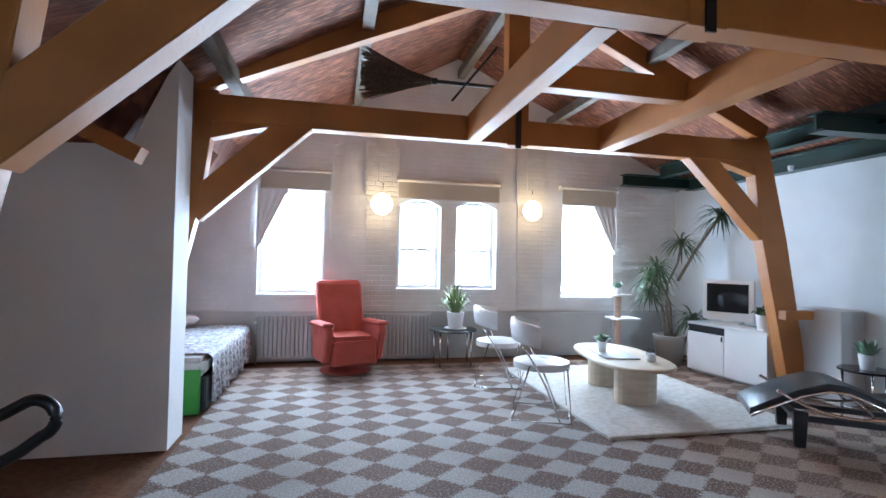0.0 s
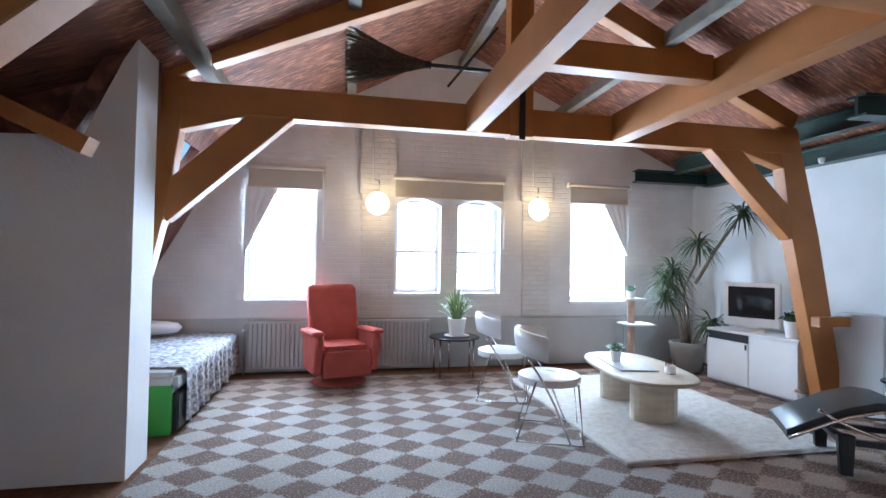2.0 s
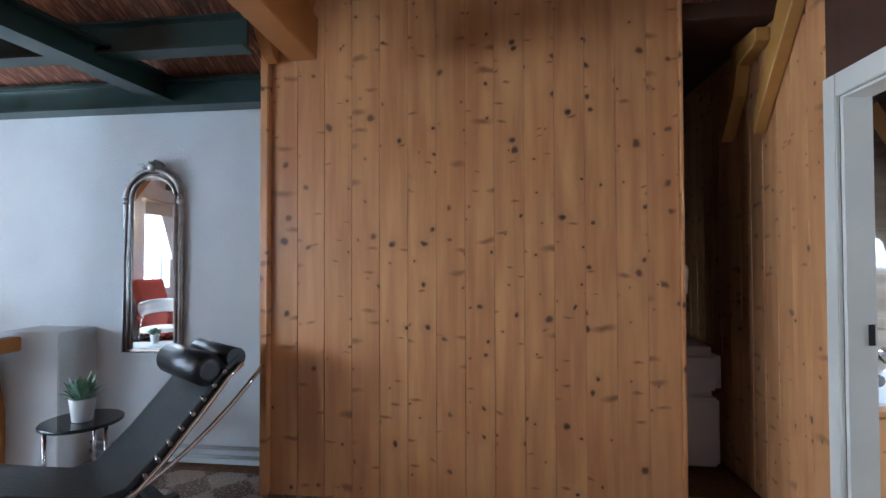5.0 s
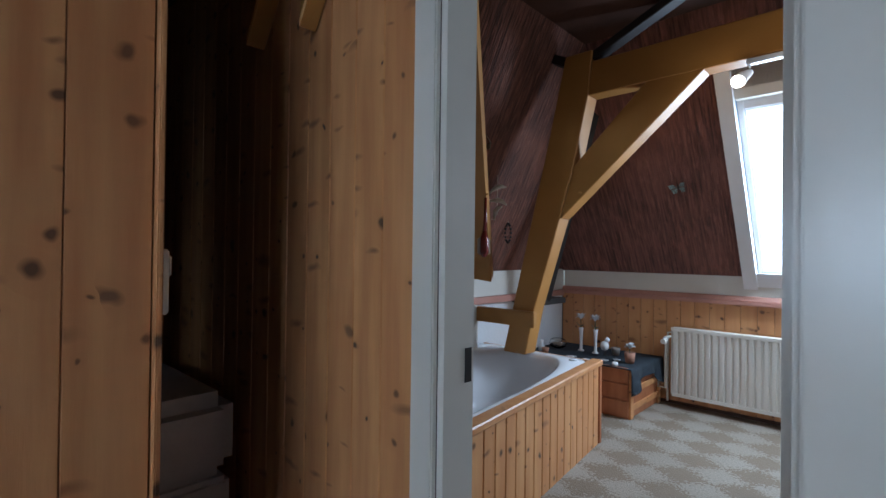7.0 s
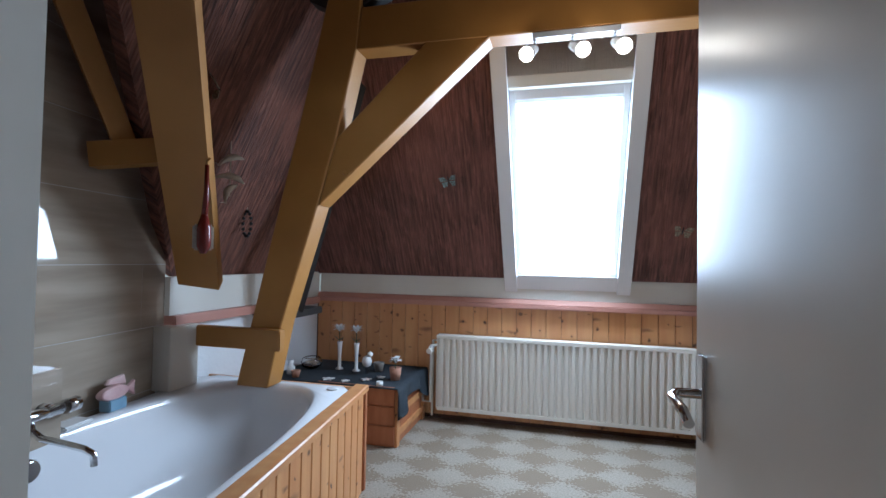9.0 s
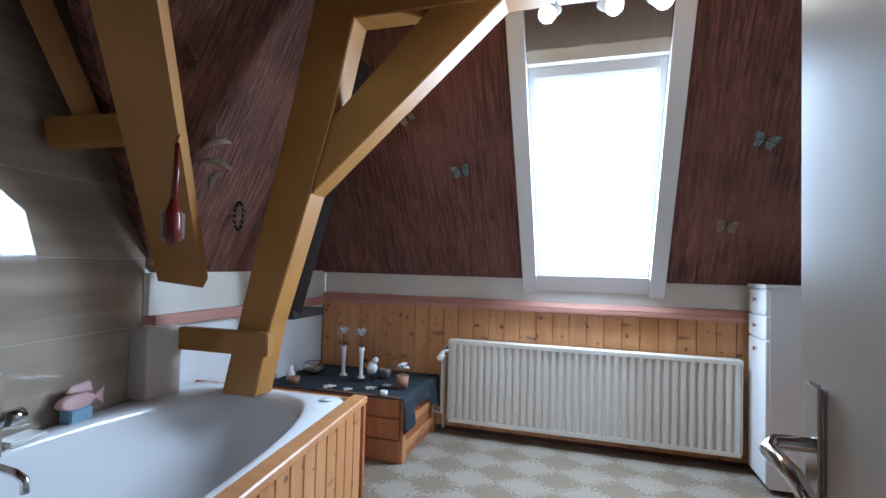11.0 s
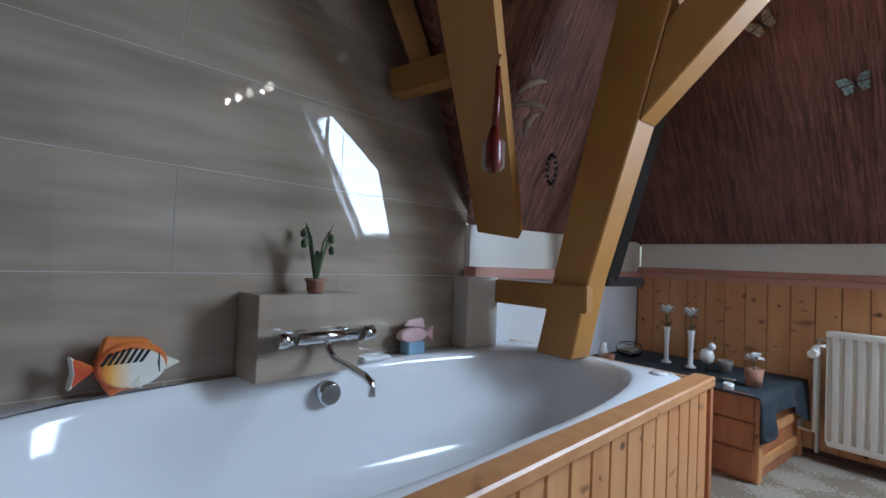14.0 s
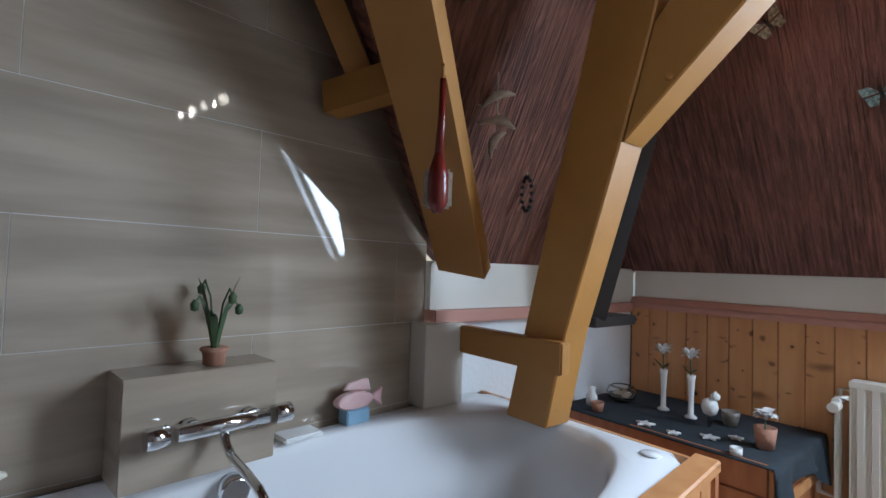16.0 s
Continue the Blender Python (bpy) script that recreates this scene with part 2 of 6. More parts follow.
PINE = pine("light_pine", (0.62, 0.32, 0.13), (0.50, 0.22, 0.08))
BROWNFLOOR = mat("brown_carpet", (0.20, 0.105, 0.06), 0.95, 0, (0.14, 0.07, 0.04), 30, bump=0.7, bump_scale=220, spec=0.1)
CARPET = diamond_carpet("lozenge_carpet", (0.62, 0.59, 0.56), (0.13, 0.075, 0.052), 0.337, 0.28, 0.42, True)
BATHCARPET = diamond_carpet("bathroom_carpet", (0.44, 0.38, 0.305), (0.24, 0.185, 0.13), 0.34, 0.28, 1.3)
RUGM = mat("cream_wool_rug", (0.72, 0.70, 0.66), 0.98, 0, (0.58, 0.55, 0.50), 22, bump=1.0, bump_scale=120, spec=0.1)
RED = mat("coral_red_felt", (0.40, 0.085, 0.065), 0.85, 0, (0.34, 0.07, 0.052), 6, bump=0.2, bump_scale=300, spec=0.2)
WHITE = mat("white_lacquer", (0.80, 0.80, 0.80), 0.3, 0, (0.77, 0.77, 0.77), 3, bump=0.02)
CREAM = mat("cream_gloss_paint", (0.70, 0.66, 0.58), 0.28, 0, (0.66, 0.62, 0.54), 3, bump=0.05)
GREYPAINT = mat("grey_radiator_paint", (0.50, 0.51, 0.51), 0.5, 0, (0.46, 0.47, 0.47), 3, bump=0.05)
RADWHITE = mat("ivory_radiator_enamel", (0.78, 0.74, 0.66), 0.35, 0, (0.75, 0.71, 0.63), 3, bump=0.03)
CHROME = mat("chrome", (0.75, 0.76, 0.77), 0.12, 1.0, (0.7, 0.7, 0.7), 3, bump=0.0)
SILVER = mat("aged_silver_leaf", (0.62, 0.62, 0.60), 0.3, 0.85, (0.42, 0.41, 0.38), 12, bump=0.5, bump_scale=90)
MIRROR = mat("mirror_silver", (0.9, 0.9, 0.9), 0.015, 1.0, (0.9, 0.9, 0.9), 1, bump=0.0)
BLACKLEATHER = mat("black_leather", (0.014, 0.016, 0.018), 0.3, 0, (0.01, 0.011, 0.012), 8, bump=0.25, bump_scale=70)
BLACKSTEEL = mat("black_steel", (0.02, 0.02, 0.022), 0.4, 0.3, (0.015, 0.015, 0.016), 5, bump=0.05)
TRAVERTINE = mat("travertine", (0.62, 0.54, 0.43), 0.3, 0, (0.50, 0.42, 0.32), 5, (1, 1, 4), 0.1, 40)
SMOKEGLASS = mat("black_glass", (0.02, 0.022, 0.024), 0.05, 0, (0.015, 0.017, 0.02), 2, bump=0.0)
SCREEN = mat("dark_screen", (0.012, 0.013, 0.015), 0.06, 0, (0.012, 0.013, 0.015), 2, bump=0.0)
LEAF = mat("strap_leaf_green", (0.075, 0.12, 0.05), 0.5, 0, (0.04, 0.075, 0.03), 9, bump=0.1)
LEAFPALE = mat("pale_variegated_leaf", (0.30, 0.36, 0.16), 0.5, 0, (0.12, 0.2, 0.07), 14, bump=0.1)
SUCC = mat("grey_green_succulent", (0.26, 0.38, 0.27), 0.55, 0, (0.14, 0.24, 0.15), 14, bump=0.1)
BARK = mat("grey_brown_bark", (0.28, 0.21, 0.16), 0.85, 0, (0.16, 0.12, 0.09), 18, bump=0.6)
TAUPE = mat("taupe_glazed_pot", (0.24, 0.21, 0.185), 0.35, 0, (0.2, 0.175, 0.15), 5, bump=0.05)
GREENBED = mat("bright_green_board", (0.05, 0.30, 0.03), 0.45, 0, (0.045, 0.27, 0.028), 4, bump=0.05)
BEDSPREAD = mat("grey_floral_bedspread", (0.58, 0.58, 0.60), 0.9, 0, (0.13, 0.13, 0.16), 26, bump=0.7, bump_scale=40)
LINEN = mat("white_linen", (0.76, 0.76, 0.76), 0.9, 0, (0.70, 0.70, 0.71), 5, bump=0.3, bump_scale=90)
BLIND = mat("cream_roller_blind", (0.52, 0.47, 0.39), 0.85, 0, (0.48, 0.43, 0.35), 5, bump=0.1, bump_scale=160)
STRAW = mat("grey_brown_twigs", (0.22, 0.165, 0.12), 0.9, 0, (0.10, 0.075, 0.055), 40, bump=0.5)
SISAL = mat("pink_beige_sisal", (0.55, 0.38, 0.30), 0.9, 0, (0.45, 0.30, 0.23), 60, bump=0.6)
PINK = mat("dusty_pink_paint", (0.50, 0.25, 0.19), 0.45, 0, (0.46, 0.22, 0.165), 3, bump=0.05)
BOARD = mat("off_white_board", (0.70, 0.66, 0.58), 0.35, 0, (0.66, 0.62, 0.54), 3, bump=0.06)
TILE = mat("grey_beige_stone_tile", (0.42, 0.345, 0.265), 0.015, 0, (0.29, 0.235, 0.18), 1.6, (1, 0.8, 7), 0.006, 20)
GROUT = mat("grout", (0.62, 0.58, 0.52), 0.8, 0, (0.5, 0.48, 0.45), 6)
ENAMEL = mat("white_bath_enamel", (0.80, 0.80, 0.81), 0.08, 0, (0.79, 0.79, 0.80), 2, bump=0.0)
NAVY = mat("dark_navy_cloth", (0.02, 0.027, 0.035), 0.9, 0, (0.014, 0.02, 0.026), 20, bump=0.4, bump_scale=120)
ORANGEWOOD = mat("orange_stained_wood", (0.40, 0.15, 0.06), 0.45, 0, (0.32, 0.11, 0.04), 5, (4, 4, 1), 0.1)
REDWOOD = mat("dark_red_lacquered_wood", (0.16, 0.018, 0.012), 0.25, 0, (0.12, 0.012, 0.01), 6)
BRISTLE = mat("pale_bristles", (0.62, 0.56, 0.48), 0.9, 0, (0.45, 0.4, 0.34), 60, bump=0.8)
CERAMIC = mat("white_ceramic", (0.78, 0.78, 0.77), 0.2, 0, (0.74, 0.74, 0.73), 5, bump=0.02)
TERRA = mat("terracotta", (0.40, 0.20, 0.13), 0.8, 0, (0.33, 0.16, 0.1), 12, bump=0.3)
SHELL = mat("shell_cream", (0.60, 0.50, 0.38), 0.6, 0, (0.42, 0.33, 0.24), 25, bump=0.4)
FISHRED = mat("orange_red_painted_wood", (0.52, 0.07, 0.025), 0.35, 0, (0.66, 0.20, 0.04), 9, bump=0.05)
FISHWHITE = mat("striped_white_paint", (0.78, 0.76, 0.70), 0.35, 0, (0.70, 0.64, 0.45), 9, bump=0.05)
FISHSIDE = mat("white_to_orange_paint", (0.78, 0.76, 0.70), 0.35, 0, (0.74, 0.71, 0.62), 9, bump=0.05)
split = FISHSIDE.node_tree.nodes.new("ShaderNodeSeparateXYZ")
FISHSIDE.node_tree.links.new([n for n in FISHSIDE.node_tree.nodes if n.type == "TEX_COORD"][0].outputs["Object"], split.inputs[0])
for lo, hi, tone in ((-0.01, 0.05, (0.80, 0.42, 0.06)), (0.04, 0.085, (0.58, 0.09, 0.02))):
    fade = FISHSIDE.node_tree.nodes.new("ShaderNodeMapRange")
    fade.inputs[1].default_value, fade.inputs[2].default_value = lo, hi
    FISHSIDE.node_tree.links.new(split.outputs[1], fade.inputs[0])
    mix_in(FISHSIDE, fade.outputs[0], tone)
FISHBLACK = mat("black_paint", (0.015, 0.015, 0.016), 0.35, 0, (0.012, 0.012, 0.012), 5)
PINKFISH = mat("pale_pink_paint", (0.62, 0.36, 0.36), 0.35, 0, (0.70, 0.50, 0.48), 10)
BLUEBASE = mat("pale_blue_paint", (0.25, 0.40, 0.52), 0.4, 0, (0.2, 0.34, 0.46), 10)
WING = mat("teal_grey_wing", (0.30, 0.42, 0.42), 0.6, 0, (0.08, 0.10, 0.09), 60, bump=0.2)
WINGPALE = mat("tan_wing", (0.46, 0.38, 0.26), 0.6, 0, (0.12, 0.09, 0.06), 60, bump=0.2)
# backing behind planks; its dark colour also paints in the passage's gloom
DARKVOID = mat("dark_backing_and_gloom", (0.07, 0.028, 0.015), 0.6, 0, (0.05, 0.02, 0.01), 6)
# black struts and shelf, and the board that paints a shadow on the reed
BLACKWALL = mat("black_timber_and_shadow", (0.02, 0.018, 0.017), 0.5, 0, (0.015, 0.013, 0.012), 6)
TEAL = mat("teal_glass", (0.05, 0.35, 0.36), 0.1, 0, (0.04, 0.3, 0.31), 4)
GLASS = glass("clear_glass")
LAMPGLASS = glowing("lit_opal_glass", (1.0, 0.74, 0.38), 9.0)
SPOTGLASS = glowing("lit_spot_bulb", (1.0, 0.88, 0.68), 20.0)
TREETOPS = mat("far_trees", (0.05, 0.08, 0.04), 0.9, 0, (0.09, 0.12, 0.06), 0.6, bump=0.5)
FIELD = mat("far_ground", (0.34, 0.35, 0.28), 0.95, 0, (0.28, 0.30, 0.22), 0.1)


# ---- mesh helpers ----
def box(bm, x0, y0, z0, x1, y1, z1, bevel=0.0):
    vs = [bm.verts.new((x, y, z)) for z in (z0, z1) for y in (y0, y1) for x in (x0, x1)]
    fs = [bm.faces.new([vs[i] for i in f]) for f in ((0, 2, 3, 1), (4, 5, 7, 6), (0, 1, 5, 4), (1, 3, 7, 5), (3, 2, 6, 7), (2, 0, 4, 6))]
    if bevel:
        bmesh.ops.bevel(bm, geom=list({e for f in fs for e in f.edges}), offset=bevel, segments=2, affect="EDGES")
    return bm


def prism(bm, poly, axis, lo, hi, bevel=0.0):
    """A polygon of two coordinates, drawn out along the third axis."""
    def at(p, d):
        v = list(p)
        v.insert(axis, d)
        return v
    a = [bm.verts.new(at(p, lo)) for p in poly]
    b = [bm.verts.new(at(p, hi)) for p in poly]
    fs = [bm.faces.new(a), bm.faces.new(b)]
    n = len(poly)
    fs += [bm.faces.new((a[i], a[(i + 1) % n], b[(i + 1) % n], b[i])) for i in range(n)]
    bmesh.ops.recalc_face_normals(bm, faces=fs)
    if bevel:
        bmesh.ops.bevel(bm, geom=list({e for f in fs for e in f.edges}), offset=bevel, segments=1, affect="EDGES")
    return bm


def tube(bm, pts, r, n=8, closed=False, radii=None):
    """A round bar along points."""
    pts = [Vector(p) for p in pts]
    rings = []
    for i, p in enumerate(pts):
        if closed:
            d = pts[(i + 1) % len(pts)] - pts[i - 1]
        else:
            d = pts[min(i + 1, len(pts) - 1)] - pts[max(i - 1, 0)]
        d.normalize()
        u = d.cross(Vector((0, 0, 1)))
        if u.length < 0.05:
            u = d.cross(Vector((0, 1, 0)))
        u.normalize()
        w = d.cross(u)
        rr = radii[i] if radii else r
        rings.append([bm.verts.new(p + (u * math.cos(6.2832 * k / n) + w * math.sin(6.2832 * k / n)) * rr) for k in range(n)])
    m = len(rings)
    for i in range(m if closed else m - 1):
        a, b = rings[i], rings[(i + 1) % m]
        for k in range(n):
            f = bm.faces.new((a[k], a[(k + 1) % n], b[(k + 1) % n], b[k]))
            f.smooth = True
    if not closed:
        bm.faces.new(rings[0][::-1])
        bm.faces.new(rings[-1])
    return bm


def lathe(bm, profile, n=24, centre=(0, 0, 0), squash=1.0):
    """A profile of (radius, height) turned about the upright axis."""
    cx, cy, cz = centre
    rings = [[bm.verts.new((cx + max(r, 1e-4) * math.cos(6.2832 * k / n), cy + squash * max(r, 1e-4) * math.sin(6.2832 * k / n), cz + z)) for k in range(n)] for r, z in profile]
    for a, b in zip(rings, rings[1:]):
        for k in range(n):
            f = bm.faces.new((a[k], a[(k + 1) % n], b[(k + 1) % n], b[k]))
            f.smooth = True
    bm.faces.new(rings[0][::-1])
    bm.faces.new(rings[-1])
    return bm


def sheet(bm, rows, thick=0.0):
    """A grid of points skinned with quads, given thickness downwards."""
    def skin(dz, flip):
        g = [[bm.verts.new((p[0], p[1], p[2] + dz)) for p in row] for row in rows]
        for i in range(len(g) - 1):
            for j in range(len(g[0]) - 1):
                q = (g[i][j], g[i][j + 1], g[i + 1][j + 1], g[i + 1][j])
                f = bm.faces.new(q[::-1] if flip else q)
                f.smooth = True
        return g
    a = skin(0, False)
    if thick:
        b = skin(-thick, True)
        rim = lambda g: g[0] + [r[-1] for r in g[1:]] + g[-1][-2::-1] + [r[0] for r in g[-2:0:-1]]
        ra, rb = rim(a), rim(b)
        for i in range(len(ra)):
            j = (i + 1) % len(ra)
            bm.faces.new((ra[i], rb[i], rb[j], ra[j]))
    return bm


def leaf(bm, base, tip, width, droop=0.0, fold=0.15, n=5):
    """One strap-shaped leaf with a folded midrib, arching from base to tip."""
    base, tip = Vector(base), Vector(tip)
    d = tip - base
    side = d.cross(Vector((0, 0, 1)))
    if side.length < 1e-4:
        side = Vector((1, 0, 0))
    side.normalize()
    prev = None
    for i in range(n + 1):
        s = i / n
        p = base + d * s + Vector((0, 0, droop * 4 * s * (1 - s) - 0.0))
        w = width * (0.35 + 1.3 * s * (1 - s) * 2) * (1 - s ** 4) + 0.0008
        row = [bm.verts.new(p - side * w + Vector((0, 0, w * fold))), bm.verts.new(p), bm.verts.new(p + side * w + Vector((0, 0, w * fold)))]
        if prev:
            for k in (0, 1):
                f = bm.faces.new((prev[k], prev[k + 1], row[k + 1], row[k]))
                f.smooth = True
        prev = row
    return bm


def made(name, bm, material, m=None):
    bmesh.ops.recalc_face_normals(bm, faces=bm.faces[:]) if len(bm.faces) < 4000 else None
    me = bpy.data.meshes.new(name)
    bm.to_mesh(me)
    bm.free()
    me.materials.append(material)
    ob = new(name, me)
    if m is not None:
        ob.matrix_world = m
    return ob


def part(name, bm, material, parent, label=""):
    ob = made(name, bm, material)
    ob.parent = parent
    return tagged(ob, label) if label else ob


def thing(name, place, label, category, turn=0, group="", kind=""):
    ob = new(name)
    ob.empty_display_size = 0.1
    ob.matrix_world = pose(*place, 0, 0, turn)
    return tagged(ob, label, category, group, kind)


def structure(name, bm, material, label, category):
    return tagged(made(name, bm, material), label, category, kind="structure")


def B():
    return bmesh.new()


# ---- setting: living room ----
WX = 3.45                                   # inner face of the east wall
structure("floor", box(B(), -5.2, -4.2, -0.12, 6.2, 7.9, -0.012), BROWNFLOOR, "brown carpeted floor of the attic", "floor")
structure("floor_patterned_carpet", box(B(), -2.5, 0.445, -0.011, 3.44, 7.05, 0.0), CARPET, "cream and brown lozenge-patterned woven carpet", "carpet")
structure("floor_bathroom", box(B(), 0.6, -3.6, -0.011, 5.1, 0.33, 0.0), BATHCARPET, "beige patterned bathroom carpet tiles", "carpet")


def gable():
    """Whitewashed wall under the gable with four window openings, cut as upright strips."""
    bm = B()
    top = lambda x: (4.08 - 0.54 * abs(x - 0.1) if x < 0.1 else 4.12 - 0.442 * (x - 0.1)) if abs(x - 0.1) < 2.72 else 2.61 - 1.83 * (abs(x - 0.1) - 2.72) if x < 0 else 4.05 - 0.442 * (x - 0.1)
    xs = sorted({-4.0, -3.3, -2.62, 0.1, 2.82, 3.8, *[w[0] for w in WINDOWS], *[w[1] for w in WINDOWS]})
    for a, b in zip(xs, xs[1:]):
        hole = [w for w in WINDOWS if w[0] <= a + 1e-6 and w[1] >= b - 1e-6]
        ta, tb = max(top(a), 0.05), max(top(b), 0.05)
        if hole:
            prism(bm, [(a, 0), (b, 0), (b, hole[0][2]), (a, hole[0][2])], 1, GY, GY + 0.3)
            prism(bm, [(a, hole[0][3]), (b, hole[0][3]), (b, tb), (a, ta)], 1, GY, GY + 0.3)
        else:
            prism(bm, [(a, 0), (b, 0), (b, tb), (a, ta)], 1, GY, GY + 0.3)
    bmesh.ops.remove_doubles(bm, verts=bm.verts[:], dist=1e-4)
    return bm


structure("wall_north", gable(), BRICKWHITE, "whitewashed brick gable wall with four windows", "wall")
for i, (px0, px1) in enumerate(((-1.12, -0.68), (0.97, 1.40))):
    bm = B()
    box(bm, px0, GY - 0.03, 2.14, px1, GY - 0.002, 3.1)
    box(bm, px0 + 0.02, GY - 0.012, 0.62, px1 - 0.02, GY - 0.002, 2.14)
    structure("wall_pier_%d" % (i + 1), bm, BRICKBARE, "rough whitewashed brick pier between the windows", "wall")
structure("wall_east", box(B(), WX + 0.15, 3.22, 0, WX + 0.35, 7.39, 2.9), WALLPAPER, "plain grey-white papered wall", "wall")
bm = B()
box(bm, WX + 0.1, 3.3, 0.0, WX + 0.15, GY, 2.42)
structure("wall_east_lining", bm, WALLPAPER, "plain grey-white papered wall lining", "wall")
WX = WX + 0.1

# window frames, panes
for i, (x0, x1, z0, z1) in enumerate(WINDOWS):
    w = thing("window_%d" % (i + 1), (0, 0, 0), "white wooden window with small panes" if i in (1, 2) else "tall white window with a single pane", "window", kind="structure")
    bm = B()
    f, y0, y1 = 0.05, GY + 0.16, GY + 0.22
    box(bm, x0, y0, z0, x0 + f, y1, z1), box(bm, x1 - f, y0, z0, x1, y1, z1)
    box(bm, x0 + f, y0, z0, x1 - f, y1, z0 + f), box(bm, x0 + f, y0, z1 - f, x1 - f, y1, z1)
    part("window_frame", bm, WHITE, w)
    if i in (1, 2):
        bm = B()
        zm = z0 + (z1 - z0) * 0.42
        box(bm, x0 + f, y0, zm, x1 - f, y1, zm + 0.035)
        part("transom", bm, WHITE, w)
        bm = B()
        n, zr = 10, z1 - 0.1
        for k in range(n):
            a, b = x0 + (x1 - x0) * k / n, x0 + (x1 - x0) * (k + 1) / n
            h = lambda x: zr + 0.09 * (1 - ((x - (x0 + x1) / 2) / ((x1 - x0) / 2)) ** 2)
            prism(bm, [(a, h(a)), (b, h(b)), (b, z1 + 0.002), (a, z1 + 0.002)], 1, GY + 0.002, GY + 0.15)
        part("arched_head", bm, BRICKWHITE, w)
    bm = B()
    box(bm, x0 + f, y0 + 0.025, z0 + f, x1 - f, y0 + 0.03, z1 - f)
    p = part("pane", bm, GLASS, w)
    p.visible_shadow = False
    bm = B()
    box(bm, x0 - 0.02, GY - 0.03, z0 - 0.035, x1 + 0.02, GY + 0.155, z0 - 0.002, 0.006)
    part("window_sill", bm, WHITE, w)


def slab(poly, thick, out):
    """A flat four-cornered roof plane with thickness along out."""
    bm = B()
    a = [bm.verts.new(p) for p in poly]
    b = [bm.verts.new(Vector(p) + Vector(out) * thick) for p in poly]
    bm.faces.new(a), bm.faces.new(b[::-1])
    for i in range(4):
        j = (i + 1) % 4
        bm.faces.new((a[i], b[i], b[j], a[j]))
    bmesh.ops.recalc_face_normals(bm, faces=bm.faces[:])
    return bm


Y0, Y1, APEX = -3.0, 7.6, 4.08
structure("ceiling_west_slope", slab([(0.1, Y0, APEX), (0.1, Y1, APEX), (-2.62, Y1, 2.61), (-2.62, Y0, 2.61)], 0.12, (-0.4, 0, 0.9)), REED_LIV, "reed-thatched upper roof slope", "ceiling")
structure("ceiling_east_slope_south", slab([(0.1, Y0, APEX), (0.1, 3.29, APEX), (3.9, 3.29, 3.05), (3.9, Y0, 3.05)], 0.12, (0.3, 0, 0.95)), REED_LIV, "reed-thatched upper roof slope", "ceiling")
# filler added so that no sky light leaks in at the step
structure("ceiling_step_infill", prism(B(), [(0.1, 4.10), (3.9, 2.42), (3.9, 3.15)], 1, 3.29, 3.33), REED_LIV, "added reed-coloured filler closing the step between the roof slopes", "ceiling")
structure("ceiling_east_slope", slab([(0.1, 3.29, APEX), (0.1, Y1, APEX), (3.9, Y1, 2.40), (3.9, 3.29, 2.40)], 0.12, (0.4, 0, 0.9)), REED_LIV, "reed-thatched upper roof slope", "ceiling")
# steep west slope with the dormer opening
for i, (a, b, lo, hi) in enumerate(((4.7, 5.9, 0, 1), (6.6, Y1, 0, 1), (5.9, 6.6, 0, 0.45), (5.9, 6.6, 0.92, 1))):
    P = lambda s: (-4.05 + 1.43 * s, 2.61 * s)
    structure("ceiling_west_steep_%d" % (i + 1), slab([(P(lo)[0], a, P(lo)[1]), (P(lo)[0], b, P(lo)[1]), (P(hi)[0], b, P(hi)[1]), (P(hi)[0], a, P(hi)[1])], 0.1, (-0.88, 0, 0.48)), REED_X, "reed-lined steep roof slope", "ceiling")
structure("ceiling_stair_slope", slab([(-2.62, Y0, 2.61), (-2.62, 4.97, 2.61), (-4.3, 4.97, 1.98), (-4.3, Y0, 1.98)], 0.1, (-0.4, 0, 0.9)), REED_X, "reed-lined roof slope above the stairs", "ceiling")
bm = B()
box(bm, -3.95, 5.84, 1.1, -3.2, 5.9, 2.5), box(bm, -3.95, 6.6, 1.1, -3.2, 6.66, 2.5), box(bm, -4.0, 5.9, 2.38, -2.9, 6.6, 2.46)
structure("trim_dormer", bm, WHITE, "white-painted dormer reveal", "trim")

# closet wall beside the bed
bm = B()
prism(bm, [(-4.1, 0), (-2.54, 0), (-2.54, 2.66), (-2.62, 2.52), (-2.74, 2.24), (-2.82, 2.05), (-4.1, 2.0)], 1, 4.62, 4.94)
structure("wall_closet", bm, PLASTER, "white plastered closet wall under the roof slope", "wall")
structure("wall_closet_reed", prism(B(), [(-2.54, 2.3), (-2.54, 2.72), (-2.66, 2.68), (-4.3, 2.1), (-4.3, 1.8)], 1, 4.945, 4.99), REED_X, "reed infill above the closet wall", "wall")
structure("wall_west_post", box(B(), -3.75, 3.9, 0, -3.55, 4.6, 2.3), CREAM, "cream-painted door post by the stairs", "wall")
structure("wall_west", box(B(), -4.3, -0.5, 0, -4.15, 7.6, 2.7), PLASTER, "white plastered wall behind the stairs", "wall")
structure("wall_south", box(B(), -4.3, -0.2, 0, 0.45, 0.21, 4.2), PLASTER, "white plastered wall at the room's end", "wall")


